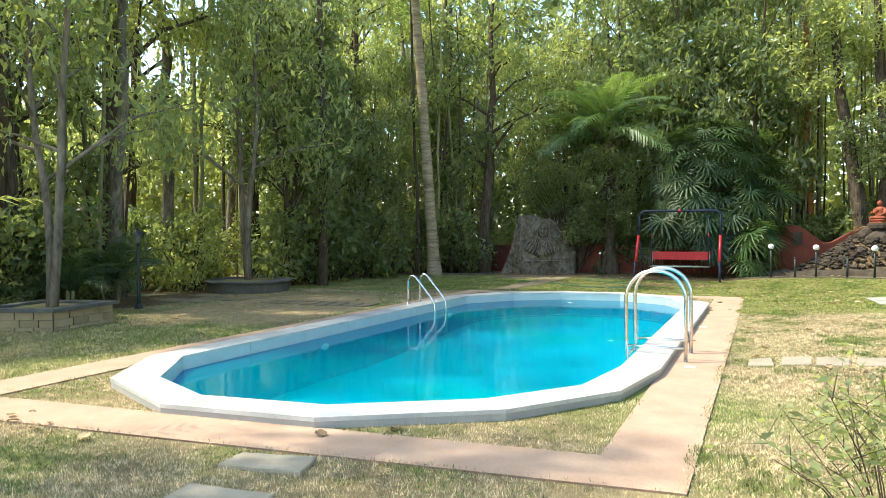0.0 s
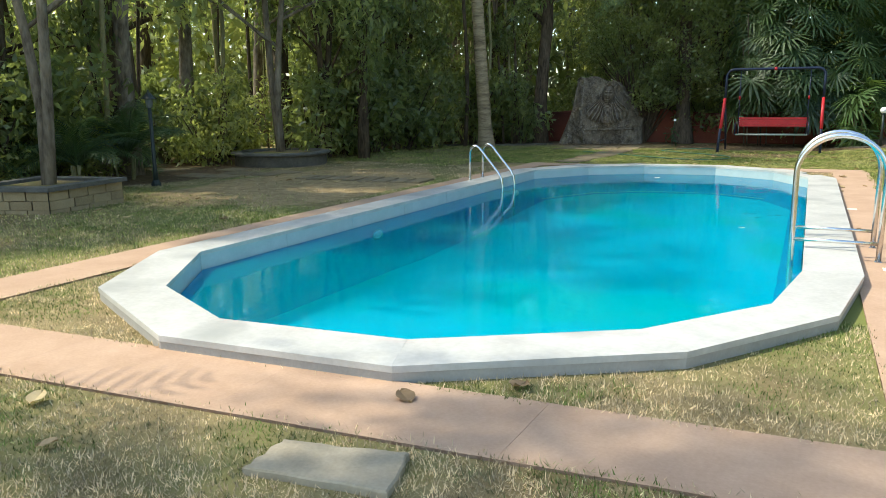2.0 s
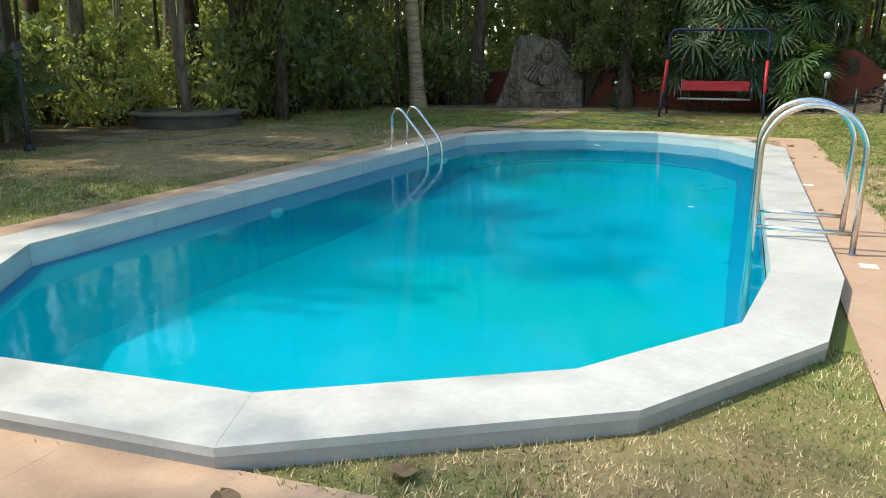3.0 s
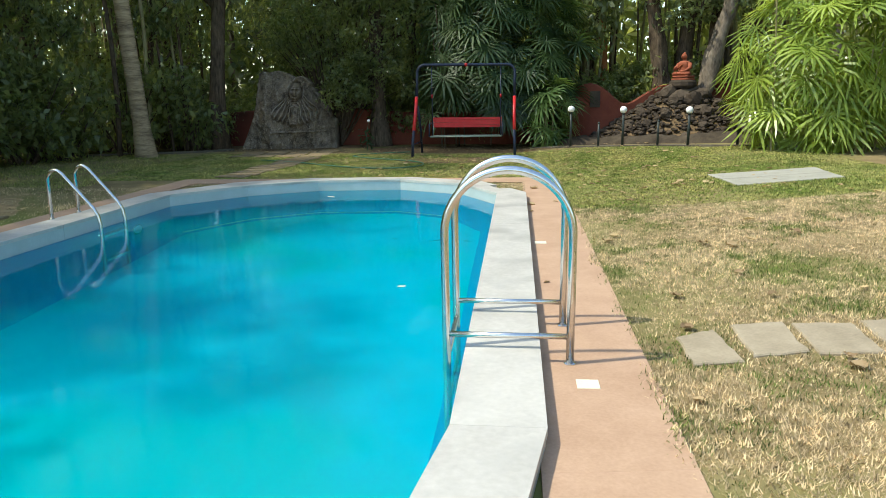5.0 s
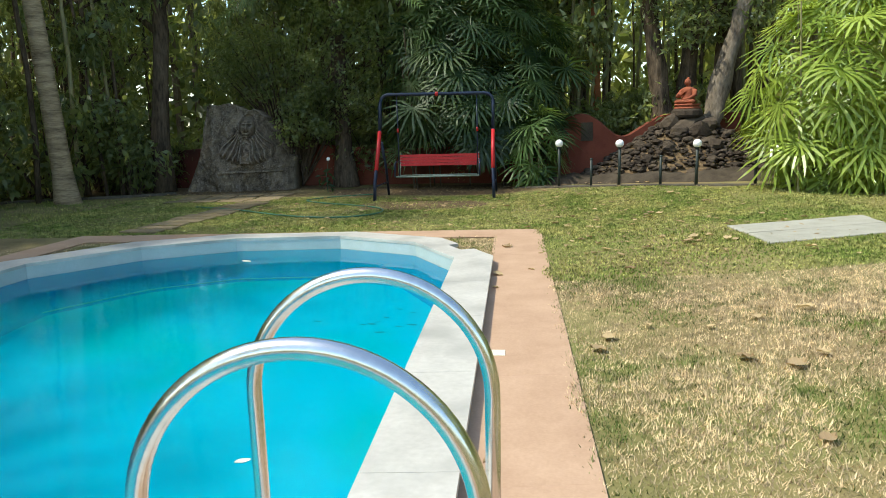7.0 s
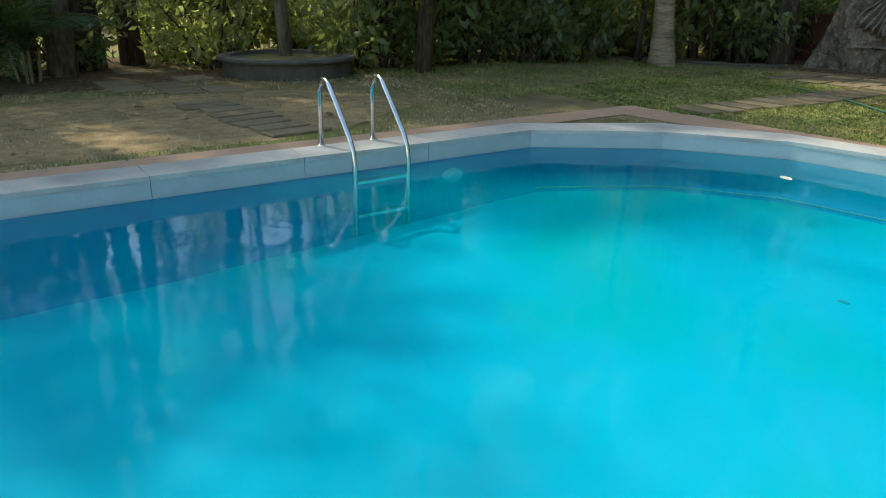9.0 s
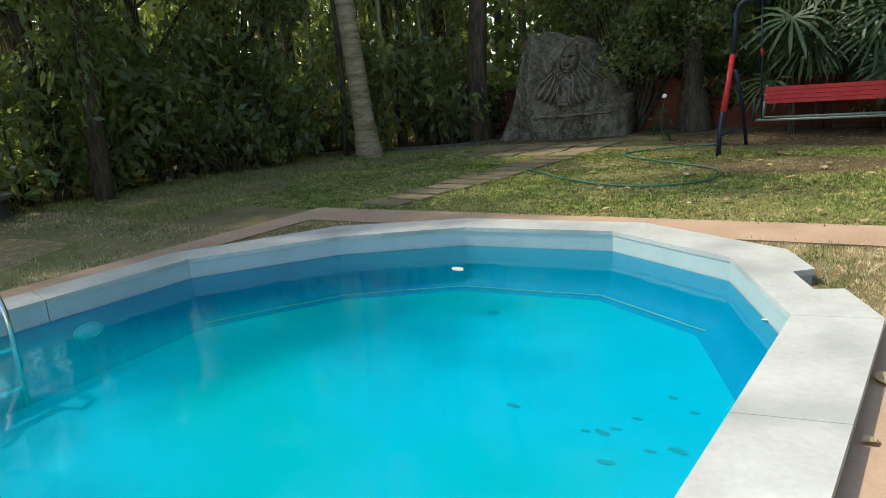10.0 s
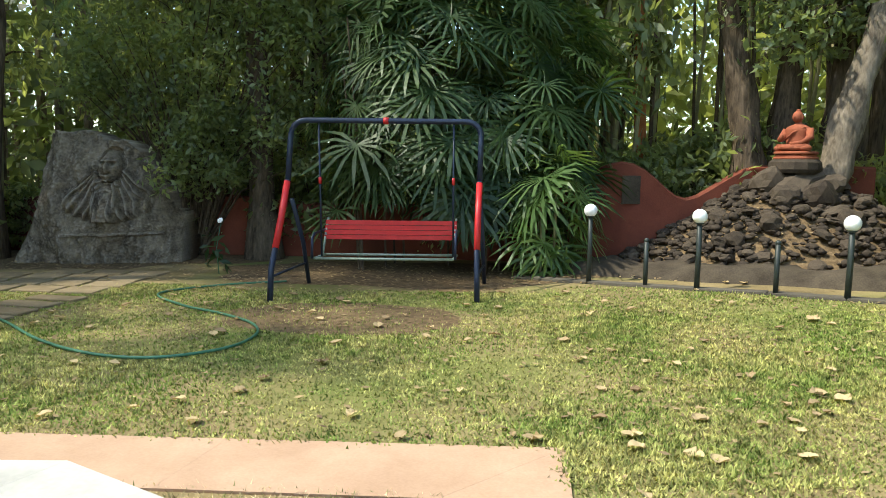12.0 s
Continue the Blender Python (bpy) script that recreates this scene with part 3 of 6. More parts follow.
def stones_row(a, b, n, wide, deep, label, group):
    d = (Vector(b) - Vector(a)) / n
    u, v = d.normalized(), Vector((-d.y, d.x)).normalized()
    for i in range(n):
        c = Vector(a) + d * (i + 0.5) + v * rnd.uniform(-0.05, 0.05)
        w, h = wide / 2 * rnd.uniform(0.85, 1.1), deep / 2 * rnd.uniform(0.9, 1.05)
        q = [c - u * h - v * w, c + u * h - v * w, c + u * h + v * w, c - u * h + v * w]
        paver([(p.x + rnd.uniform(-0.02, 0.02), p.y + rnd.uniform(-0.02, 0.02)) for p in q], OLDPAVER, 0.06, 0.03, label, group)


stones_row((-6.1, 4.95), (-8.6, 4.75), 8, 0.60, 0.25, "grey stone slab of a stepping path in brown lawn", "stepping path to the round planter")
stones_row((-5.05, 9.3), (-4.75, 13.2), 11, 0.62, 0.26, "grey stone slab of a stepping path in green lawn", "stepping path to the carved rock")


def flags(x0, x1, y0, y1, cell, hole, label, group):
    nx, ny = round((x1 - x0) / cell), round((y1 - y0) / (cell * 0.8))
    for i in range(nx):
        for j in range(ny):
            if rnd.random() < hole:
                continue
            ax, ay = x0 + (x1 - x0) * (i + 0.12 * (j % 2)) / nx, y0 + (y1 - y0) * j / ny
            bx, by = ax + (x1 - x0) / nx * rnd.uniform(0.86, 0.95), ay + (y1 - y0) / ny * rnd.uniform(0.84, 0.94)
            paver([(ax + rnd.uniform(0, .03), ay), (bx, ay + rnd.uniform(-.02, .02)), (bx - rnd.uniform(0, .03), by), (ax, by + rnd.uniform(-.02, .02))], OLDPAVER, 0.05, 0.022, label, group, "flagstone")


flags(-6.7, -4.5, 13.4, 15.2, 0.55, 0.12, "grey flagstone strewn with dry leaves", "flagstones before the carved rock")
flags(-12.4, -9.2, 3.6, 5.7, 0.6, 0.25, "grey flagstone in brown lawn", "flagstones by the round planter")


# ---- pool ladders ----
def near_ladder():
    lad = thing("pool_ladder", "stainless steel arched pool ladder over the coping", "pool ladder")
    for y in (0.93, 1.57):
        pts = [(0.155, y, ZP)] + [(-0.175 + 0.33 * math.cos(a), y, 0.675 + 0.33 * math.sin(a)) for a in np.linspace(0, math.pi, 37)] + [(-0.50, y, 0.2), (-0.49, y, -0.6)]
        rail = part("rail", Shape().ring_tube(pts, 0.0215, 18), STEEL, lad, smooth=True)
        part("crossbar", Shape().ring_tube([(-0.495, y, 0.13), (0.155, y, 0.13)], 0.016, 10), STEEL, lad, smooth=True)
        part("foot_flange", Shape().lathe((0.155, y, ZP), [(0.032, 0), (0.032, 0.004), (0.024, 0.008)], 14), STEEL, rail)
    for z in (0.02, -0.28, -0.55):
        part("tread", Shape().ring_tube([(-0.494, 0.93, z), (-0.494, 1.57, z)], 0.018, 10), STEEL, lad, smooth=True)


def far_ladder():
    lad = thing("pool_ladder", "stainless steel pool ladder with sloping grab rails", "pool ladder")
    for y in (4.69, 5.17):
        s = 0.0302 * (y - 4.69)
        bend = [(-5.215, 0.50), (-5.195, 0.565), (-5.15, 0.60), (-5.10, 0.60), (-5.05, 0.565), (-4.73, 0.19), (-4.68, 0.10), (-4.665, 0.0), (-4.665, -0.7)]
        pts = [(-5.22 + s, y, ZC)] + [(x + s, y, z) for x, z in bend]
        rail = part("rail", Shape().ring_tube(pts, 0.0205, 12), STEEL, lad, smooth=True)
        part("foot_flange", Shape().lathe((-5.22 + s, y, ZC), [(0.035, 0), (0.035, 0.004), (0.024, 0.01)], 14), STEEL, rail)
    for z in (-0.13, -0.40, -0.65):
        part("tread", Shape().box(-4.705, 4.69, z - 0.012, -4.625, 5.17, z + 0.012, 0.004), STEEL, lad)


near_ladder()
far_ladder()


def markers():
    for x, y in ((0.224, 0.655), (0.10, 4.08)):
        ob = part("marker_tile", Shape().prism([(x - 0.055, y - 0.055), (x + 0.055, y - 0.055), (x + 0.055, y + 0.055), (x - 0.055, y + 0.055)], ZP, ZP + 0.004, 0.001), WHITE)
        tagged(ob, "small square cream tile set on the red path", "tile", "marker tiles")


markers()


# ---- garden swing ----
def swing():
    s = thing("garden_swing", "navy steel garden swing with a red slatted back", "garden swing", at=(-1.365, 14.04, -0.035), turn=6.5)
    w = 1.135
    for sx in (-1, 1):
        front = [(sx * w, -0.62, 0), (sx * (w - 0.01), -0.60, 0.36), (sx * (w - 0.02), -0.50, 0.56), (sx * (w - 0.03), -0.30, 0.95), (sx * (w - 0.035), -0.12, 1.32)]
        leg = part("front_leg", Shape().ring_tube(front, 0.032, 10), NAVY, s, smooth=True)
        part("rear_leg", Shape().ring_tube([(sx * (w - 0.02), 0.66, 0), (sx * (w - 0.03), 0.42, 0.55), (sx * (w - 0.035), 0.02, 1.1)], 0.026, 10), NAVY, s, smooth=True)
        a, b = Vector(front[2]), Vector(front[4])
        part("red_sleeve", Shape().ring_tube([a.lerp(b, 0.02), Vector(front[3]), a.lerp(b, 0.98)], 0.037, 10), RED, leg, "red painted sleeve", smooth=True)
        part("side_brace", Shape().ring_tube([(sx * (w - 0.02), -0.58, 0.28), (sx * (w - 0.02), 0.56, 0.28)], 0.014, 8), NAVY, s, smooth=True)
        hang = part("hanger", Shape().ring_tube([(sx * 0.78, 0.02, 1.99), (sx * 0.78, 0.10, 0.42)], 0.012, 8), NAVY, s, smooth=True)
        part("hanger_sleeve", Shape().ring_tube([(sx * 0.78, 0.052, 1.36), (sx * 0.78, 0.056, 1.28)], 0.02, 8), RED, hang, "red sleeve", smooth=True)
        part("armrest", Shape().ring_tube([(sx * 0.80, 0.30, 0.72), (sx * 0.83, -0.02, 0.70), (sx * 0.83, -0.10, 0.66), (sx * 0.83, -0.12, 0.42)], 0.016, 8), NAVY, s, smooth=True)
        part("back_upright", Shape().ring_tube([(sx * 0.78, 0.12, 0.42), (sx * 0.78, 0.38, 0.86)], 0.014, 8), PALEMETAL, s, smooth=True)
    top = [(-(w - 0.035), -0.10, 1.32), (-(w - 0.035), 0.0, 1.80)] + [(-(w - 0.035) + 0.17 - 0.17 * math.cos(a), 0.02, 1.84 + 0.17 * math.sin(a)) for a in np.linspace(0.1, math.pi / 2, 7)]
    top += [(-x, y, z) for x, y, z in reversed(top)]
    bar = part("top_frame", Shape().ring_tube(top, 0.032, 10), NAVY, s, smooth=True)
    part("top_collar", Shape().ring_tube([(-0.03, 0.02, 2.01), (0.03, 0.02, 2.01)], 0.04, 10), RED, bar, "red collar", smooth=True)
    for k in range(4):
        z, y = 0.612 + 0.057 * k, 0.24 + 0.028 * k
        part("back_slat", Shape().prism([(-0.795, y), (0.795, y), (0.795, y + 0.018), (-0.795, y + 0.018)], z, z + 0.052, 0.004), RED, s)
    frame_pts = [(-0.80, -0.12, 0.42), (0.80, -0.12, 0.42), (0.80, 0.30, 0.42), (-0.80, 0.30, 0.42), (-0.80, -0.12, 0.42)]
    for a, b in zip(frame_pts, frame_pts[1:]):
        part("seat_bar", Shape().ring_tube([a, b], 0.016, 8), PALEMETAL, s, "worn pale metal bar", smooth=True)
    # the frame has settled askew
    for ob in s.children_recursive:
        for v in ob.data.vertices:
            v.co.x += 0.14 * (v.co.y + 0.62)


swing()


# ---- lamps ----
def globe_post(x, y, top):
    z = gzf(x, y)
    g = thing("globe_lamp", "white globe lamp on a thin dark post", "lamp", "globe lamps along the rockery kerb", (x, y, z))
    h = top - z
    post = part("post", Shape().ring_tube([(0, 0, 0), (0.004, 0, h / 2), (0, 0, h - 0.07)], [0.03, 0.028, 0.026], 10), DARKMETAL, g, smooth=True)
    part("neck", Shape().lathe((0, 0, h - 0.085), [(0.03, 0), (0.045, 0.008), (0.045, 0.02), (0.03, 0.03)], 12), DARKMETAL, post)
    part("globe", Shape().ball((0, 0, h), 0.078, 12, 18), BALL, g, "white globe", smooth=True)


FENCE = [(1.105, 14.37), (2.17, 13.60), (3.41, 12.92)]
for p in FENCE:
    globe_post(*p, 0.965)
for a, b in ((0, 1), (1, 2)):
    x, y = lerp(FENCE[a], FENCE[b], 0.55)
    z = gzf(x, y)
    p = part("short_post", Shape().ring_tube([(x, y, z), (x, y, z + 0.52)], 0.026, 10).ball((x, y, z + 0.53), 0.03, 6, 10), DARKMETAL, smooth=True)
    tagged(p, "short dark metal post on the rockery kerb", "post", "short posts")
x, y = (4.3, 12.55)
p = part("short_post", Shape().ring_tube([(x, y, gzf(x, y)), (x, y, gzf(x, y) + 0.52)], 0.026, 10).ball((x, y, gzf(x, y) + 0.53), 0.03, 6, 10), DARKMETAL, smooth=True)
tagged(p, "short dark metal post on the rockery kerb", "post", "short posts")


def lantern():
    g = thing("garden_lantern", "dark metal garden lantern on a slim post", "lamp", at=(-10.12, 2.84, gzf(-10.12, 2.84)))
    part("post", Shape().ring_tube([(0, 0, 0), (0, 0, 0.3), (0, 0, 1.28)], [0.05, 0.032, 0.028], 10), DARKMETAL, g, smooth=True)
    part("base_collar", Shape().lathe((0, 0, 0), [(0.08, 0), (0.08, 0.04), (0.05, 0.10)], 12), DARKMETAL, g)
    part("lamp_glass", Shape().lathe((0, 0, 1.28), [(0.045, 0), (0.07, 0.14)], 8), CLOUDED, g, "clouded glass")
    part("hood", Shape().lathe((0, 0, 1.42), [(0.13, 0), (0.10, 0.03), (0.03, 0.10), (0.012, 0.14)], 8), DARKMETAL, g)


lantern()
x, y = -12.1, 6.5
globe_post(x, y, 0.42)


# ---- kerbs, walls and planters ----
def kerb(pts, wide, high, label):
    for (x0, y0), (x1, y1) in zip(pts, pts[1:]):
        d = Vector((x1 - x0, y1 - y0))
        n = max(1, round(d.length / 0.9))
        v = Vector((-d.y, d.x)).normalized() * wide / 2
        for i in range(n):
            a, b = Vector((x0, y0)) + d * (i + 0.004) / n, Vector((x0, y0)) + d * (i + 0.996) / n
            part("kerb_stone", Shape().prism([tuple(a - v), tuple(b - v), tuple(b + v), tuple(a + v)], -0.2, lambda x, y: gzf(x, y) + high, 0.01), CONCRETE, KERBS, label)


KERBS = tagged(thing("garden_kerb", "grey concrete kerb at the lawn's edge", "kerb"), kind="structure")
kerb([(0.2, 15.2), (1.12, 14.40), (2.18, 13.63), (3.42, 12.95), (4.6, 12.35), (7.5, 11.6)], 0.14, 0.03, "")
kerb([(-13.5, 12.3), (-9.6, 13.95), (-7.3, 15.3)], 0.16, 0.05, "")


def red_wall():
    """A garden wall with a wavy top that runs behind the swing and up beside the rockery."""
    xs = np.arange(-10.0, 5.21, 0.15)
    front = 17.3 - 1.0 * step(-1, 2.2, xs) - 0.1 * np.sin(xs)
    top = 0.92 + 0.1 * np.sin(0.9 * xs + 0.5) * step(1.0, -1.0, xs) + 0.46 * np.exp(-((xs - 1.7) / 0.62) ** 2) + 0.18 * step(0.2, 1.0, xs) + 0.42 * step(2.6, 3.6, xs) - 0.12 * np.exp(-((xs - 2.5) / 0.3) ** 2)
    s = Shape()
    for x, y, t in zip(xs, front, top):
        s.v += [Vector((x, y, -0.4)), Vector((x, y, t - 0.03)), Vector((x, y + 0.04, t)), Vector((x, y + 0.18, t)), Vector((x, y + 0.22, -0.4))]
    for i in range(len(xs) - 1):
        for k in range(4):
            a = 5 * i + k
            s.f.append((a, a + 1, a + 6, a + 5))
    s.f += [(0, 1, 2, 3, 4), tuple(5 * (len(xs) - 1) + k for k in (4, 3, 2, 1, 0))]
    ob = part("wall_garden", s, REDWALL, smooth=False)
    tagged(ob, "low red oxide garden wall with a wavy top", "wall", kind="structure")


red_wall()


def square_planter():
    c = [(-9.98, -0.44), (-8.82, -0.02), (-9.0, 1.25), (-10.3, 0.9)]
    g = thing("stone_planter", "square brown stone planter with a dark cap round a tree", "planter")
    z0, z1 = -0.1, 0.25
    part("core", Shape().prism(shrink(c, 0.05), z0, z1 - 0.01), CAPSTONE, g)
    for k in range(4):
        a, b = c[k], c[(k + 1) % 4]
        for row in range(3):
            n, h = 4, (z1 - z0) / 3
            for i in range(n):
                t0, t1 = (i + 0.25 * (row % 2)) / n, (i + 1 + 0.25 * (row % 2)) / n
                t0, t1 = (0 if i == 0 else t0) + 0.008, min(1, t1) - 0.008
                if t1 - t0 < 0.05:
                    continue
                m = (sum(p[0] for p in c) / 4, sum(p[1] for p in c) / 4)
                p, q = lerp(a, b, t0), lerp(a, b, t1)
                j = rnd.uniform(0.0, 0.012)
                p, q = lerp(p, m, j), lerp(q, m, j)
                part("stone", Shape().prism([p, q, lerp(q, m, 0.09), lerp(p, m, 0.09)], z0 + row * h, z0 + (row + 1) * h - 0.006), PLANTSTONE, g)
    m = (sum(p[0] for p in c) / 4, sum(p[1] for p in c) / 4)
    for k in range(4):
        a, b = lerp(c[k], m, -0.06), lerp(c[(k + 1) % 4], m, -0.06)
        part("cap", Shape().prism([a, b, lerp(b, m, 0.28), lerp(a, m, 0.28)], z1, z1 + 0.055, 0.006), CAPSTONE, g)
    part("soil", Shape().prism(shrink(c, 0.2), z1 - 0.005, z1 + 0.02), SOIL, g)


def round_planter():
    g = thing("round_planter", "round grey stone planter ring about a tree", "planter", at=(-10.75, 6.9, gzf(-10.75, 6.9)))
    part("ring_wall", Shape().lathe((0, 0, -0.05), [(0.99, 0), (0.98, 0.28)], 40), CONCRETE, g)
    part("rim", Shape().lathe((0, 0, 0.23), [(1.04, 0), (1.06, 0.03), (1.05, 0.06), (0.86, 0.065), (0.85, 0.02)], 40), CAPSTONE, g)
    part("soil", Shape().lathe((0, 0, 0.22), [(0.86, 0), (0.5, 0.05), (0.05, 0.06)], 24), SOIL, g)


square_planter()
round_planter()


# ---- carved rock ----
def carved_rock():
    s = Shape()
    nu, nv = 200, 160
    HEAD = 1.37
    a, b = Vector((-7.25, 15.75)), Vector((-4.85, 16.2))
    d = b - a
    out = Vector((d.y, -d.x)).normalized()
    prof = lambda u: (1.98 if u > 0.1 else 1.15 + 8.3 * u) - 0.1 * max(0, 0.2 - u) - 0.25 * float(step(0.42, 0.75, np.array(u))) - 0.95 * float(step(0.68, 1.0, np.array(u)))
    for j in range(nv + 1):
        for i in range(nu + 1):
            u, v = i / nu, j / nv
            h = (prof(u) + 0.14 * noise.noise(Vector((u * 7, 2, 8))) + 0.05 * noise.noise(Vector((u * 23, 2, 8)))) * v
            x = a.x + d.x * u * (1 - 0.0) + 0.18 * v * (0.5 - u) + 0.25 * v * float(step(0.2, 0.0, np.array(u)))
            y = a.y + d.y * u + 0.35 * v
            p = Vector((x, y, h - 0.06))
            n = 0.14 * noise.turbulence(Vector((x * 1.6, h * 0.9, 5)), 4, True) - 0.07 + noise.noise(Vector((x * 1.3, h * 1.3, 3))) * 0.17 + noise.noise(Vector((x * 4.5, h * 2.2, 9))) * 0.075 + noise.noise(Vector((x * 13, h * 9, 1))) * 0.035 + noise.noise(Vector((x * 31, h * 27, 6))) * 0.014
            bulge = 0.30 * math.sin(math.pi * min(1, max(0, u))) ** 0.5 * math.sin(math.pi * min(0.97, 0.25 + 0.75 * v)) ** 0.6
            cx, cz = u * 2.4 - HEAD, h
            rel = 0.0
            rr = math.hypot(cx / 0.155, (cz - 1.47) / 0.23)
            if rr < 1:
                # the face: brow, nose, eyes and mouth
                rel += 0.24 * (1 - rr * rr) ** 0.5
                rel += 0.09 * math.exp(-(cx / 0.026) ** 2 - ((cz - 1.46) / 0.07) ** 2) + 0.04 * math.exp(-((cz - 1.56) / 0.016) ** 2) * (abs(cx) < 0.11)
                rel -= 0.085 * (math.exp(-((abs(cx) - 0.062) / 0.034) ** 2 - ((cz - 1.515) / 0.024) ** 2) + math.exp(-(cx / 0.055) ** 2 - ((cz - 1.36) / 0.014) ** 2))
            elif rr < 1.3:
                rel -= 0.07
            ang, far = math.atan2(cx, 1.62 - cz), math.hypot(cx, 1.62 - cz)
            if rr >= 1.3 and 0.10 < abs(cx) < 0.60 and cz > 0.64 and far < 1.0 and abs(ang) < 0.82:
                # hair and cape fall from the crown in strands
                rel += 0.10 * float(step(1.02, 0.9, np.array(far))) + 0.040 * math.sin(ang * 52 + 5 * noise.noise(Vector((cx * 3, cz * 3, 0))))
            if abs(cx) <= 0.17 and 0.66 < cz < 1.27:
                rel += 0.10 + 0.02 * math.sin((cz - 0.12 * math.cos(cx * 9)) * 70) * (cz > 1.08) + 0.03 * math.exp(-(cx / 0.05) ** 2 - ((cz - 1.02) / 0.05) ** 2)
            if abs(cz - 0.47 - 0.02 * cx) < 0.022 and -0.62 < cx < 0.80:
                rel += 0.06
            if 0.52 < cz < 0.60 and -0.62 < cx < 0.80:
                rel += 0.016 * (noise.noise(Vector((cx * 46, cz * 30, 4))) > 0.05)
            if cx < -0.62:
                rel += 0.12 * math.exp(-((cx + 0.78) / 0.10) ** 2) * float(step(0.5, 0.9, np.array(cz)))
            q = out * (bulge + n + rel)
            s.v.append(p + Vector((q.x, q.y, 0)))
    w = nu + 1
    for j in range(nv):
        for i in range(nu):
            k = j * w + i
            s.f.append((k, k + 1, k + w + 1, k + w))
    back = len(s.v)
    for j in range(nv + 1):
        for i in (0, nu):
            v0 = s.v[j * w + i]
            s.v.append(Vector((v0.x, v0.y + 0.55, v0.z)))
    for j in range(nv):
        s.f.append((j * w, back + 2 * j, back + 2 * j + 2, (j + 1) * w))
        s.f.append((j * w + nu, (j + 1) * w + nu, back + 2 * j + 3, back + 2 * j + 1))
        s.f.append((back + 2 * j, back + 2 * j + 1, back + 2 * j + 3, back + 2 * j + 2))
    top_back = len(s.v)
    for i in range(nu + 1):
        v0 = s.v[nv * w + i]
        s.v.append(Vector((v0.x, v0.y + 0.55, v0.z - 0.02)))
    for i in range(nu):
        s.f.append((nv * w + i, nv * w + i + 1, top_back + i + 1, top_back + i))
    ob = part("carved_rock", s, GRANITE, smooth=True)
    tagged(ob, "grey granite boulder carved with a bust in relief", "carved rock")


carved_rock()


def wall_plaque():
    ob = part("wall_plaque", Shape().box(1.70, 16.205, 0.96, 1.95, 16.30, 1.36, 0.004), MUD)
    tagged(ob, "dark flat plaque set in the red garden wall", "plaque")


def flower():
    g = thing("flowering_plant", "slender plant with one white flower beside the swing", "plant", "", (-3.8, 15.15, gzf(-3.8, 15.15)))
    r = random.Random(14)
    stem = part("stem", Shape().ring_tube([(0, 0, -0.03), (-0.03, 0, 0.35), (0.04, 0, 0.72)], [0.007, 0.006, 0.004], 6), HOSE, g, smooth=True)
    for k in range(6):
        a = k * 1.05
        part("petal", Shape().ball((0.04 + 0.022 * math.cos(a), 0.02 * math.sin(a) - 0.02, 0.74 + 0.02 * math.sin(a)), 0.02, 5, 8, (1, 0.7, 0.9)), BALL, stem, "white petal", smooth=True)
    V, F = leaf_cloud(np.array([(r.uniform(-0.2, 0.1), r.uniform(-0.1, 0.1), r.uniform(0.1, 0.55)) for _ in range(26)]), 0.16, 0.5, 0.35, 15)
    part("foliage", np_mesh("foliage", V, F), PALMLEAF, g)


wall_plaque()


# ---- rockery with seated statue ----
def stone_meshes(count, name, mat):
    out = []
    for k in range(count):
        bm = bmesh.new()
        bmesh.ops.create_icosphere(bm, subdivisions=2, radius=1)
        off = Vector((k * 7.1, 3.3, 1.7))
        for v in bm.verts:
            v.co *= 1 + 0.45 * noise.noise(v.co * 1.1 + off) + 0.15 * noise.noise(v.co * 2.7 + off)
            v.co.z *= 0.62
            v.co.x = max(-0.8, min(0.85, v.co.x))
        me = bpy.data.meshes.new(name)
        bm.to_mesh(me)
        bm.free()
        me.materials.append(mat)
        out.append(me)
    return out


def mound_z(x, y):
    r = math.hypot((x - 3.85) / 2.35, (y - 16.0) / 1.9)
    return gzf(x, y) - 0.1 + 1.35 * max(0.0, 1 - r) ** 0.9


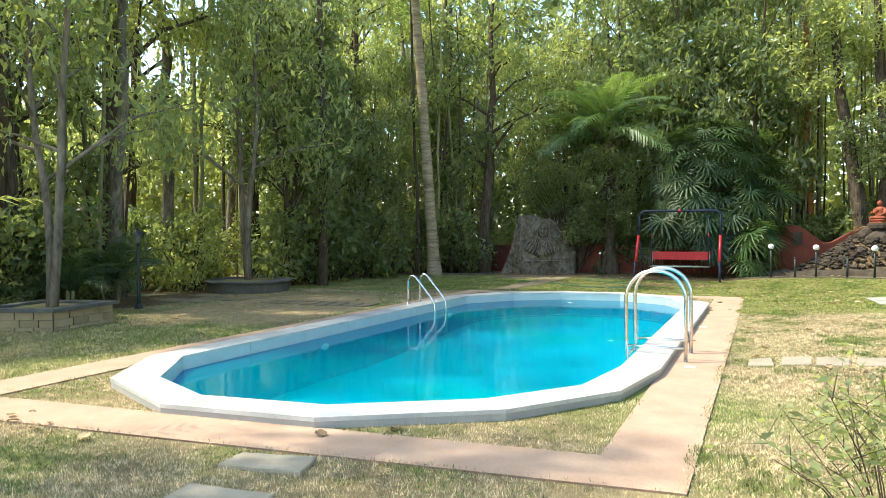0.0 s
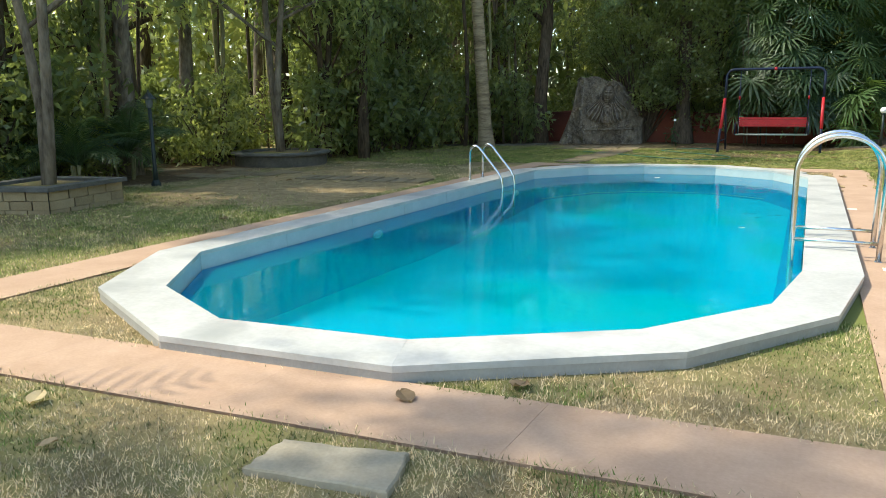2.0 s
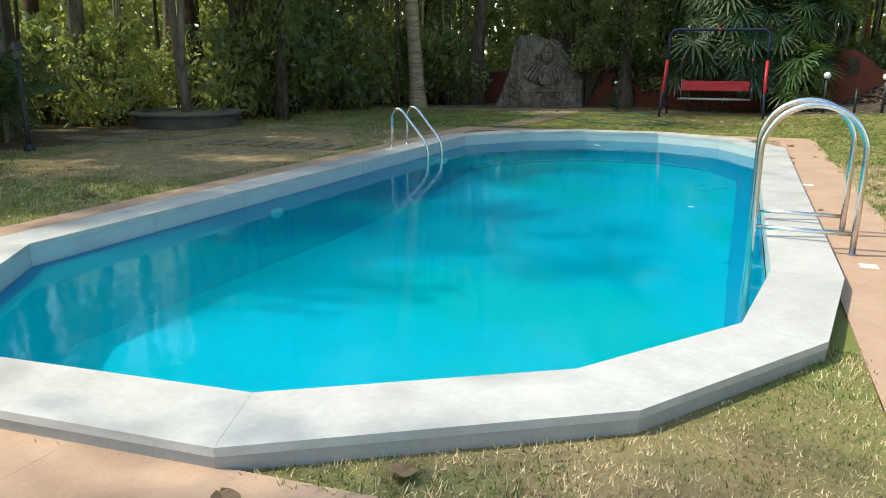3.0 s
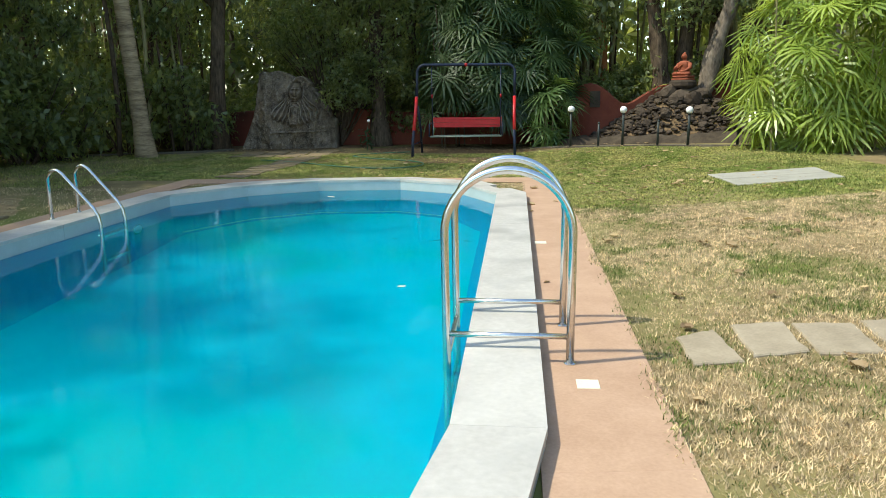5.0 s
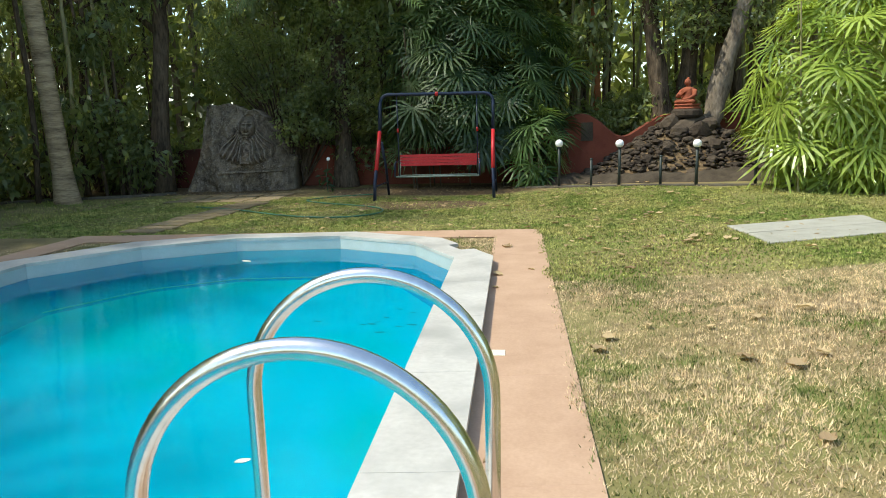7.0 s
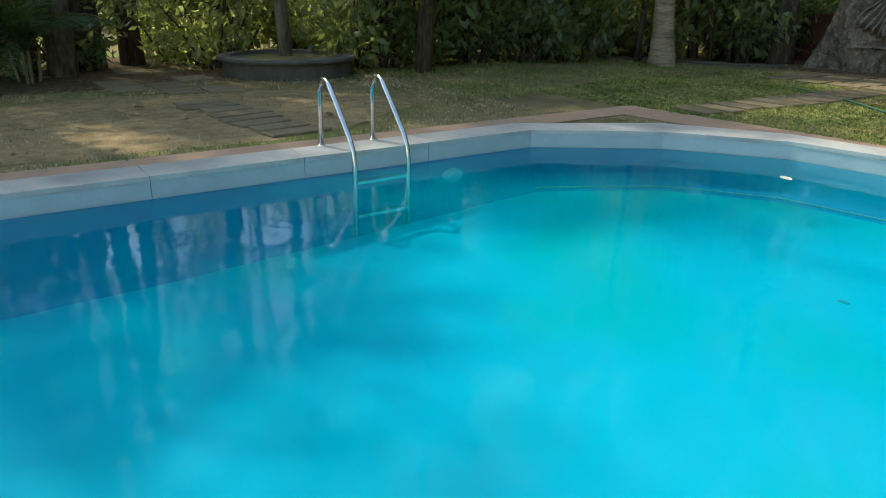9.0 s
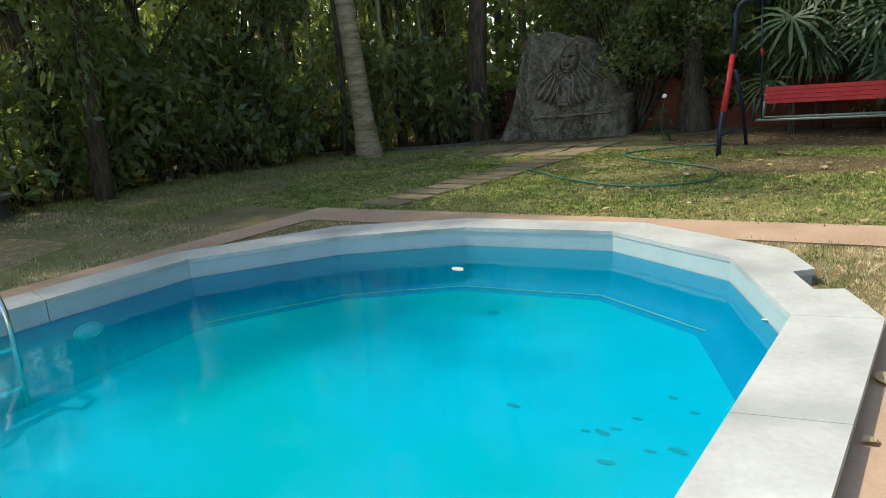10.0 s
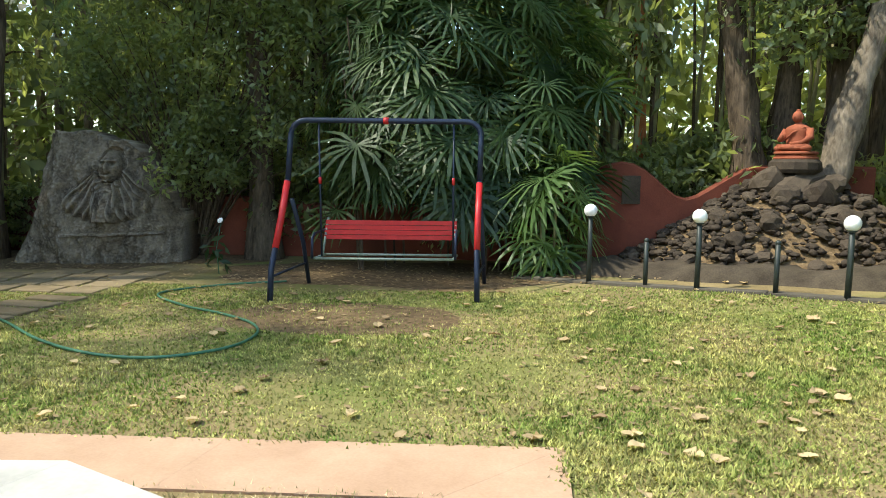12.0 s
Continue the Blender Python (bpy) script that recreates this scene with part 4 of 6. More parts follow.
def rockery():
    g = thing("rockery", "heaped rockery of rough grey stones below a statue", "rockery")
    s = Shape()
    xs, ys = np.linspace(1.3, 6.5, 30), np.linspace(13.9, 18.2, 26)
    for y in ys:
        for x in xs:
            s.v.append(Vector((x, y, mound_z(x, y) - 0.05 + 0.06 * noise.noise(Vector((x * 3, y * 3, 0))))))
    for j in range(25):
        for i in range(29):
            k = j * 30 + i
            s.f.append((k, k + 1, k + 31, k + 30))
    part("mound", s, LITTER, g, smooth=True)
    kinds = stone_meshes(7, "stone", STONE)
    n = 0
    while n < 290:
        x, y = rnd.uniform(1.5, 6.0), rnd.uniform(14.2, 16.7)
        if math.hypot((x - 3.85) / 2.35, (y - 16.0) / 1.9) > 0.93:
            continue
        r = rnd.choice((0.05, 0.055, 0.06, 0.07, 0.085, 0.10, 0.125))
        ob = new("stone", kinds[n % 7])
        ob.parent = g
        ob.matrix_basis = Matrix.Translation((x, y, mound_z(x, y) + 0.2 * r)) @ Euler((rnd.uniform(-.4, .4), rnd.uniform(-.4, .4), rnd.uniform(0, 6.3))).to_matrix().to_4x4() @ Matrix.Diagonal((r * rnd.uniform(1, 1.5), r, r * rnd.uniform(0.6, 1.0), 1))
        n += 1
    for x, y, r in ((3.62, 15.38, 0.20), (4.02, 15.36, 0.24), (3.55, 15.75, 0.24), (4.25, 15.6, 0.2), (3.35, 15.0, 0.15), (4.25, 14.95, 0.17), (2.9, 14.9, 0.14)):
        ob = new("boulder", kinds[int(r * 100) % 7])
        ob.parent = g
        ob.matrix_basis = Matrix.Translation((x, y, mound_z(x, y) + 0.05)) @ Matrix.Rotation(r * 20, 4, "Z") @ Matrix.Diagonal((r, r * 0.9, r * 1.3, 1))
    ob = new("plinth", kinds[3])
    ob.parent = g
    ob.matrix_basis = Matrix.Translation((3.86, 15.8, 1.2)) @ Matrix.Diagonal((0.46, 0.42, 0.62, 1))
    ob = new("plinth_cap", Shape().lathe((3.86, 15.78, 1.42), [(0.30, 0), (0.33, 0.05), (0.32, 0.14), (0.28, 0.18)], 13).mesh("plinth_cap"))
    ob.data.materials.append(STONE)
    ob.parent = g
    r2 = np.random.default_rng(15)
    base = np.array([tuple(v.co) for v in kinds[1].vertices])
    tri = np.array([tuple(f.vertices) for f in kinds[1].polygons])
    V, F = [], []
    while len(V) < 1300:
        x, y = r2.uniform(1.3, 6.2), r2.uniform(14.1, 16.9)
        if math.hypot((x - 3.85) / 2.35, (y - 16.0) / 1.9) > 0.97:
            continue
        q = r2.uniform(0.022, 0.06)
        a = r2.uniform(0, 6.28)
        m = np.array([[math.cos(a), -math.sin(a), 0], [math.sin(a), math.cos(a), 0], [0, 0, 1]])
        F.append(tri + len(V) * len(base))
        V.append((base * q * r2.uniform(0.8, 1.5, 3)) @ m.T + np.array([x, y, mound_z(x, y) + 0.3 * q]))
    rubble = np_mesh("rubble", np.concatenate(V), np.concatenate(F))
    tagged(part("rubble", rubble, STONE, g, "small broken stones"), kind="stuff")
    channel = Shape()
    pts = [(0.6, 15.35), (1.4, 14.75), (2.4, 14.05), (3.6, 13.4), (4.9, 12.85), (6.6, 12.4)]
    run = [lerp(a, b, k / 10) for a, b in zip(pts, pts[1:]) for k in range(10)] + [pts[-1]]
    for x, y in run:
        z = gzf(x, y)
        for dx, dy, dz in ((0, 0, -0.12), (0.03, 0.08, 0.06), (0.06, 0.15, 0.11), (0.14, 0.30, 0.15), (0.24, 0.52, 0.16), (0.35, 0.75, 0.1), (0.4, 0.8, -0.3)):
            q = Vector((x + dx, y + dy, 0))
            channel.v.append(Vector((q.x, q.y, z + dz + (0.10 * noise.noise(q * 2.3) + 0.05 * noise.noise(q * 6)) * (0 < dx < 0.4))))
    for i in range(len(run) - 1):
        for k in range(6):
            a = 7 * i + k
            channel.f.append((a, a + 7, a + 8, a + 1))
    part("channel_wall", channel, MUD, g, "smooth concrete edge", smooth=True)


rockery()


def statue():
    s = Shape()
    for z, rx, ry, h in ((0, 0.285, 0.235, 0.045), (0.045, 0.262, 0.215, 0.035), (0.08, 0.28, 0.23, 0.045)):
        s.prism([(rx * math.copysign(abs(math.cos(a)) ** 0.6, math.cos(a)), ry * math.copysign(abs(math.sin(a)) ** 0.6, math.sin(a))) for a in np.linspace(0, 2 * math.pi, 25)[:-1]], z, z + h, 0.012)
    # crossed legs under a robe, with a knee at each side
    s.ball((0, -0.05, 0.175), 0.1, 10, 18, (2.5, 1.95, 0.62))
    for sx in (-1, 1):
        s.ball((sx * 0.19, -0.09, 0.175), 0.085, 8, 14, (1.1, 1.1, 0.72))
        s.ring_tube([(sx * 0.21, -0.11, 0.19), (0, -0.20, 0.185), (-sx * 0.10, -0.20, 0.18)], [0.055, 0.05, 0.035], 10)
    base = len(s.v)
    s.lathe((0, 0.02, 0), [(0.16, 0.14), (0.175, 0.22), (0.16, 0.30), (0.165, 0.38), (0.185, 0.45), (0.175, 0.49), (0.12, 0.525), (0.055, 0.55), (0.048, 0.60)], 20)
    for k in range(base, len(s.v)):
        s.v[k].y = 0.02 + (s.v[k].y - 0.02) * 0.78
    # one arm rests in the lap, the other lifts its palm before the chest
    s.ring_tube([(0.175, 0.02, 0.46), (0.215, -0.02, 0.34), (0.16, -0.12, 0.25), (0.02, -0.19, 0.235)], [0.062, 0.058, 0.045, 0.03], 10)
    s.ring_tube([(-0.175, 0.02, 0.46), (-0.21, -0.04, 0.33), (-0.15, -0.17, 0.31), (-0.10, -0.20, 0.38)], [0.062, 0.056, 0.042, 0.028], 10)
    s.ring_tube([(0.15, -0.05, 0.50), (0.02, -0.125, 0.42), (-0.10, -0.125, 0.30)], 0.016, 8)
    s.ball((0, -0.005, 0.66), 0.08, 12, 16, (0.92, 1.02, 1.15))
    s.ball((0, -0.085, 0.655), 0.016, 6, 8, (0.8, 1, 1.3))
    for sx in (-1, 1):
        s.ball((sx * 0.074, 0.005, 0.645), 0.022, 6, 8, (0.4, 0.8, 1.5))
    s.ball((0, 0.01, 0.755), 0.032, 6, 10, (1.1, 1.1, 0.8))
    ob = part("seated_statue", s, TERRA, smooth=True)
    ob.matrix_basis = pose(3.86, 15.78, 1.598, 0, 0, -52) @ Matrix.Diagonal((0.9, 0.9, 0.84, 1))
    tagged(ob, "terracotta seated statue on a stone plinth", "statue")


statue()


# ---- hose ----
def hose():
    ctrl = [(-5.6, 12.5), (-4.6, 11.95), (-3.7, 11.25), (-3.0, 10.88), (-2.45, 10.85), (-2.05, 11.2), (-1.98, 11.7), (-2.2, 12.15), (-2.7, 12.55), (-3.2, 12.85), (-3.8, 13.5), (-3.3, 14.2), (-2.6, 14.6)]
    P = [Vector((x, y, 0)) for x, y in ctrl]
    pts = []
    for i in range(len(P) - 1):
        p0, p1, p2, p3 = P[max(i - 1, 0)], P[i], P[i + 1], P[min(i + 2, len(P) - 1)]
        for k in range(8):
            t = k / 8
            q = 0.5 * ((2 * p1) + (p2 - p0) * t + (2 * p0 - 5 * p1 + 4 * p2 - p3) * t * t + (3 * p1 - p0 - 3 * p2 + p3) * t ** 3)
            pts.append((q.x, q.y, gzf(q.x, q.y) + 0.022))
    ob = part("garden_hose", Shape().ring_tube(pts, 0.013, 7), HOSE, smooth=True)
    tagged(ob, "green rubber garden hose lying on the lawn", "hose")


hose()


# ---- plants: shared makers ----
def leaf_cloud(centres, size, droop=0.35, ratio=0.36, seed=1, out=None):
    """A folded, pointed leaf at each place; arrays for np_mesh."""
    r = np.random.default_rng(seed)
    n = len(centres)
    d = r.normal(size=(n, 3))
    if out is not None:
        d = d * 0.8 + out
    d[:, 2] -= droop * np.linalg.norm(d, axis=1)
    d /= np.linalg.norm(d, axis=1)[:, None]
    s = np.cross(d, r.normal(size=(n, 3)) + np.array([0, 0, 0.8]))
    s /= np.linalg.norm(s, axis=1)[:, None] + 1e-9
    up = np.cross(s, d)
    L = size * r.uniform(0.6, 1.35, n)[:, None]
    W = L * ratio
    a = centres
    tip = a + d * L
    mid = a + d * L * 0.45 + up * L * 0.05
    V = np.stack([a, mid + s * W / 2, tip - up * L * 0.06, mid - s * W / 2], 1).reshape(-1, 3)
    F = np.arange(4 * n).reshape(n, 4)
    return V, F


def clump_points(centres, radii, per, seed, flat=0.75):
    r = np.random.default_rng(seed)
    out = []
    for c, rad in zip(centres, radii):
        p = r.normal(size=(per, 3))
        p /= np.linalg.norm(p, axis=1)[:, None]
        p *= (r.random(per) ** 0.45)[:, None] * rad
        p[:, 2] *= flat
        out.append(p + np.array(c))
    return np.concatenate(out)


def tree_parts(seed, high, girth, crown_from, spread, per, leaf, limbs=11, lean=0.3, forks=1):
    """Meshes of one broad-leaved tree: trunk, limbs, crown."""
    r = random.Random(seed)
    trunk, limb, tips, radii = Shape(), Shape(), [], []
    for f in range(forks):
        ang = r.uniform(0, 6.28) if f == 0 else ang + math.pi + r.uniform(-0.5, 0.5)
        lx, ly = lean * math.cos(ang), lean * math.sin(ang)
        top = high * r.uniform(0.8, 0.95)
        pts, rr = [], []
        for k in range(9):
            t = k / 8
            pts.append(Vector((lx * t * 1.6 + 0.10 * r.uniform(-1, 1) * (k > 0), ly * t * 1.6 + 0.10 * r.uniform(-1, 1) * (k > 0), top * t - 0.05 * (k == 0))))
            rr.append(girth / (1 + 0.35 * (forks - 1)) * (1.25 if k == 0 else 1 - 0.78 * t))
        trunk.ring_tube(pts, rr, 12, True, 0.28)
        for k in range(limbs):
            t = crown_from / top + (1 - crown_from / top) * (k + r.random()) / limbs
            i = min(7, int(t * 8))
            p = pts[i].lerp(pts[i + 1], t * 8 - i)
            a = k * 2.4 + r.uniform(-0.5, 0.5)
            ln = spread * r.uniform(0.6, 1.1) * (1.15 - 0.55 * t)
            up = ln * r.uniform(0.15, 0.7)
            q1 = p + Vector((math.cos(a) * ln * 0.5, math.sin(a) * ln * 0.5, up * 0.6))
            q2 = p + Vector((math.cos(a + 0.2) * ln, math.sin(a + 0.2) * ln, up * 0.85))
            g = rr[i] * 0.42
            limb.ring_tube([p, q1, q2], [g, g * 0.6, g * 0.22], 6, False)
            tips += [q2, q1.lerp(q2, 0.4)]
            radii += [spread * 0.32, spread * 0.28]
            for m in range(3):
                b = q1.lerp(q2, r.uniform(0.2, 0.8))
                e = b + Vector((r.uniform(-1, 1), r.uniform(-1, 1), r.uniform(-0.4, 0.7))) * ln * 0.45
                limb.ring_tube([b, b.lerp(e, 0.5) + Vector((0, 0, 0.06)), e], [g * 0.35, g * 0.22, g * 0.08], 5, False)
                tips.append(e)
                radii.append(spread * r.uniform(0.16, 0.30))
    C = clump_points(tips, radii, per, seed)
    V, F = leaf_cloud(C, leaf, 0.4, 0.36, seed)
    return trunk.mesh("trunk", True), limb.mesh("branchwork", True), np_mesh("crown", V, F)


def tree(meshes, bark, leaf, x, y, turn, size, label, group, z=None, name="tree"):
    g = thing(name, label, "tree", group, (x, y, gzf(x, y) - 0.02 if z is None else z), turn)
    g.scale = (size, size, size * (1.12 if meshes in (KIND_E, KIND_F) else 1.45 if x < -9.2 or y > 17.7 else 1.2))
    for nm, me, mat in zip(("trunk", "branchwork", "crown"), meshes, (bark, bark, leaf)):
        ob = part(nm, me, mat, g)
        if nm == "branchwork":
            tagged(ob, kind="stuff")
    return g


KIND_A = tree_parts(11, 7.6, 0.17, 1.9, 2.1, 50, 0.17, 13)
KIND_B = tree_parts(23, 6.6, 0.098, 1.2, 2.2, 56, 0.15, 13, 0.55, 2)
KIND_C = tree_parts(37, 8.8, 0.20, 2.6, 2.3, 62, 0.18, 13)
KIND_D = tree_parts(41, 5.0, 0.11, 0.7, 1.7, 80, 0.14, 12, 0.4, 2)
KIND_E = tree_parts(53, 9.5, 0.15, 4.2, 1.6, 46, 0.17, 9, 0.25)
KIND_F = tree_parts(59, 13.0, 0.12, 6.5, 2.4, 60, 0.17, 10, 0.25)
for k, mats in ((KIND_A, (BARK, LEAF)), (KIND_B, (PALEBARK, LEAF)), (KIND_C, (BARK, LEAF)), (KIND_D, (BARK, LEAFDARK)), (KIND_E, (PALEBARK, LEAF)), (KIND_F, (BARK, LEAF))):
    k[0].materials.append(mats[0]), k[1].materials.append(mats[0]), k[2].materials.append(mats[1])

WOOD = "trees of the wood round the garden"
DENSE = "dark green leafy tree with a brown trunk in a dense wood"
TALL = "tall pale-barked tree with a high leafy crown"
BUSHY = "low branching tree with dense dark foliage"
PLACES_ = [
    (KIND_B, -9.45, 0.45, 40, 1.0, "forked tree with mottled bark growing from a stone planter", 0.24),
    (KIND_B, -10.75, 6.9, 200, 1.1, "forked tree growing from a round stone planter", 0.2),
    (KIND_D, -10.9, 8.8, 320, 1.15, BUSHY, None), (KIND_A, -12.6, 9.6, 70, 1.1, DENSE, None), (KIND_D, -11.7, 11.0, 10, 1.2, BUSHY, None),
    (KIND_A, -13.2, 5.2, 130, 1.0, DENSE, None), (KIND_D, -13.4, 2.4, 250, 1.25, BUSHY, None), (KIND_C, -14.0, -1.0, 15, 1.0, TALL, None),
    (KIND_D, -12.6, -2.8, 95, 1.1, BUSHY, None), (KIND_A, -15.5, 7.5, 200, 1.15, DENSE, None), (KIND_C, -11.4, 13.9, 300, 1.0, TALL, None),
    (KIND_D, -9.6, 15.6, 45, 1.15, BUSHY, None), (KIND_A, -9.9, 17.8, 110, 1.1, DENSE, None), (KIND_C, -8.0, 16.2, 180, 1.15, "tall straight tree with dark brown bark beside the carved rock", None),
    (KIND_B, -6.6, 19.6, 75, 1.0, DENSE, None), (KIND_D, -5.6, 18.9, 210, 1.1, BUSHY, None), (KIND_A, -4.3, 20.8, 20, 1.05, DENSE, None),
    (KIND_C, -1.6, 20.4, 145, 1.0, TALL, None), (KIND_B, 0.6, 19.6, 260, 1.0, DENSE, None), (KIND_A, -13.0, 15.8, 330, 1.1, DENSE, None),
    (KIND_E, -11.9, 3.9, 170, 1.15, TALL, None), (KIND_E, -13.0, 6.6, 300, 1.2, TALL, None), (KIND_E, -11.6, -1.6, 20, 1.0, TALL, None),
    (KIND_E, 7.6, 16.4, 220, 1.05, TALL, None), (KIND_B, 8.8, 14.6, 30, 1.0, DENSE, None), (KIND_A, 6.6, 19.8, 100, 1.0, DENSE, None), (KIND_E, 2.0, 20.8, 280, 1.1, TALL, None),
    # two trees out of view, added to dapple the near lawn with shade
    (KIND_C, -5.75, -5.35, 35, 1.0, "unseen tall tree added to shade the dry lawn with its leafy crown", None), (KIND_E, -6.6, -7.6, 80, 1.0, "unseen tall tree added to shade the dry lawn with its leafy crown", None),
    # the first tree here is added so its high crown shades the far lawn
    (KIND_F, -9.9, 8.9, 60, 1.0, TALL, None), (KIND_D, -3.0, 18.6, 260, 1.5, BUSHY, None), (KIND_D, 0.4, 18.3, 170, 1.5, BUSHY, None), (KIND_D, -1.4, 19.2, 300, 1.6, BUSHY, None),
    # the first two here are added so their crowns shade the pool
    (KIND_C, -12.3, 1.7, 65, 1.12, TALL, None), (KIND_C, -12.6, 4.4, 240, 1.12, TALL, None), (KIND_D, -10.7, 12.4, 130, 1.0, BUSHY, None),
    (KIND_E, -12.0, 18.5, 15, 1.1, TALL, None), (KIND_E, -15.6, 12.0, 190, 1.15, TALL, None), (KIND_A, -17.0, 2.5, 50, 1.15, DENSE, None), (KIND_C, -17.5, -4.0, 290, 1.1, TALL, None), (KIND_A, -14.5, -6.5, 120, 1.0, DENSE, None),
]
for kind, x, y, turn, size, label, z in PLACES_:
    tree(kind, BARK, LEAF, x, y, turn, size, label, WOOD, z)


# ---- thin stems among the trees ----
def thin_stems():
    kinds = []
    for k in range(4):
        r = random.Random(90 + k)
        pts = [Vector((0, 0, -0.05))]
        for i in range(1, 9):
            pts.append(Vector((pts[-1].x + r.uniform(-0.06, 0.06), pts[-1].y + r.uniform(-0.06, 0.06), i * 1.15)))
        kinds.append(Shape().ring_tube(pts, [0.05 - 0.003 * i for i in range(9)], 7).mesh("stem", True))
    spots = [(-9.0, 14.4), (-9.35, 13.5), (-8.75, 15.0)] + [(rnd.uniform(-13.5, -8.2), rnd.uniform(14.6, 19.5)) for _ in range(26)] + [(rnd.uniform(-7.5, 3.5), rnd.uniform(18.2, 22)) for _ in range(18)] + [(rnd.uniform(1.2, 8.0), rnd.uniform(17.6, 23)) for _ in range(46)] + [(rnd.uniform(-15.5, -11.8), rnd.uniform(0, 14)) for _ in range(20)]
    for i, (x, y) in enumerate(spots):
        ob = part("young_tree", kinds[i % 4], BARK if i % 3 else BAMBOO)
        s = rnd.uniform(0.6, 1.25)
        ob.matrix_basis = pose(x, y, gzf(x, y), rnd.uniform(-4, 4), rnd.uniform(-4, 4), rnd.uniform(0, 360)) @ Matrix.Diagonal((s, s, rnd.uniform(0.8, 1.2), 1))
        tagged(ob, "thin bare pole of a young tree in the wood", "tree", "thin stems in the wood")


thin_stems()


def bole(name, pts, radii, mat, label, rings=0.0, leaf_top=None):
    g = thing(name, label, "tree", "", (pts[0][0], pts[0][1], pts[0][2]))
    o = Vector(pts[0])
    P, R = [], []
    for i in range(len(pts) - 1):
        a, b = Vector(pts[i]) - o, Vector(pts[i + 1]) - o
        n = 24 if rings else 7
        for k in range(n):
            t = k / n
            P.append(a.lerp(b, t))
            R.append((radii[i] * (1 - t) + radii[i + 1] * t) * (1 + rings * (0.5 if k % 2 else -0.5)))
    P.append(Vector(pts[-1]) - o)
    R.append(radii[-1])
    part("trunk", Shape().ring_tube(P, R, 16, True, 0.04 if rings else 0.4), mat, g, smooth=True)
    if leaf_top:
        part("crown", leaf_top, LEAF, g)
    return g


# ---- palms ----
def frond_mesh(seed, length, pairs, leaflet, arch, wide=0.028):
    """A feather frond that leaves the origin along +x and arches down."""
    r = random.Random(seed)
    s = Shape()
    pts = []
    for k in range(9):
        t = k / 8
        pts.append(Vector((length * (t - 0.18 * arch * t * t), 0.0, length * (0.55 * arch * t - 0.95 * arch * t * t))))
    s.ring_tube(pts, [0.022 * (1 - 0.85 * k / 8) for k in range(9)], 5, False)
    V, F = list(s.v), [f for f in s.f]
    for k in range(pairs):
        t = 0.14 + 0.85 * k / (pairs - 1)
        i = min(7, int(t * 8))
        p = pts[i].lerp(pts[i + 1], t * 8 - i)
        d = (pts[i + 1] - pts[i]).normalized()
        ln = leaflet * (math.sin(math.pi * min(1, 0.18 + 0.8 * t)) ** 0.7) * r.uniform(0.85, 1.1)
        for sy in (-1, 1):
            e = (d * 0.55 + Vector((0, sy * 0.85, 0.12))).normalized()
            m = p + e * ln * 0.5
            q = p + e * ln * 0.95 + Vector((0, 0, -ln * r.uniform(0.25, 0.5)))
            w = d * wide * 0.5
            b = len(V)
            V += [p - w * 0.5, p + w * 0.5, m + w, m - w, q]
            F += [(b, b + 1, b + 2, b + 3), (b + 3, b + 2, b + 4)]
    me = bpy.data.meshes.new("frond")
    me.from_pydata([tuple(v) for v in V], [], F)
    return me


def fan_mesh(seed, blades, length, stalk):
    """A fan leaf on a stalk along +x, its narrow blades spread and drooping."""
    r = random.Random(seed)
    s = Shape()
    s.ring_tube([(0, 0, 0), (stalk * 0.5, 0, 0.03), (stalk, 0, 0)], 0.006, 4, False)
    V, F = list(s.v), list(s.f)
    o = Vector((stalk, 0, 0))
    for k in range(blades):
        a = (k / (blades - 1) - 0.5) * radians(240) + r.uniform(-0.05, 0.05)
        d = Vector((math.cos(a), math.sin(a), 0.12))
        sd = Vector((-math.sin(a), math.cos(a), 0))
        ln = length * (1 - 0.25 * abs(k / (blades - 1) - 0.5)) * r.uniform(0.88, 1.08)
        w = length * 0.033 * r.uniform(0.85, 1.2)
        p1 = o + d * ln * 0.45
        p2 = o + d * ln * 0.78 + Vector((0, 0, -ln * 0.10))
        hang = ln * abs(math.sin(a)) * 0.16
        p2.x += hang * 0.5
        p3 = o + d * ln * 0.98 + Vector((hang * 1.5, 0, -ln * r.uniform(0.05, 0.26)))
        b = len(V)
        V += [o - sd * w * 0.25, o + sd * w * 0.25, p1 + sd * w, p1 - sd * w, p2 + sd * w * 0.85, p2 - sd * w * 0.85, p3]
        F += [(b, b + 1, b + 2, b + 3), (b + 3, b + 2, b + 4, b + 5), (b + 5, b + 4, b + 6)]
    me = bpy.data.meshes.new("fan_leaf")
    me.from_pydata([tuple(v) for v in V], [], F)
    return me


def palm_crown(g, meshes, top, n, tilt0, tilt1, r):
    for k in range(n):
        ob = new("frond", meshes[k % len(meshes)])
        ob.parent = g
        ob.matrix_basis = Matrix.Translation(top) @ Matrix.Rotation(k * 2.399 + r.uniform(-0.2, 0.2), 4, "Z") @ Matrix.Rotation(-radians(r.uniform(tilt0, tilt1)), 4, "Y") @ Matrix.Rotation(r.uniform(-0.4, 0.4), 4, "X")


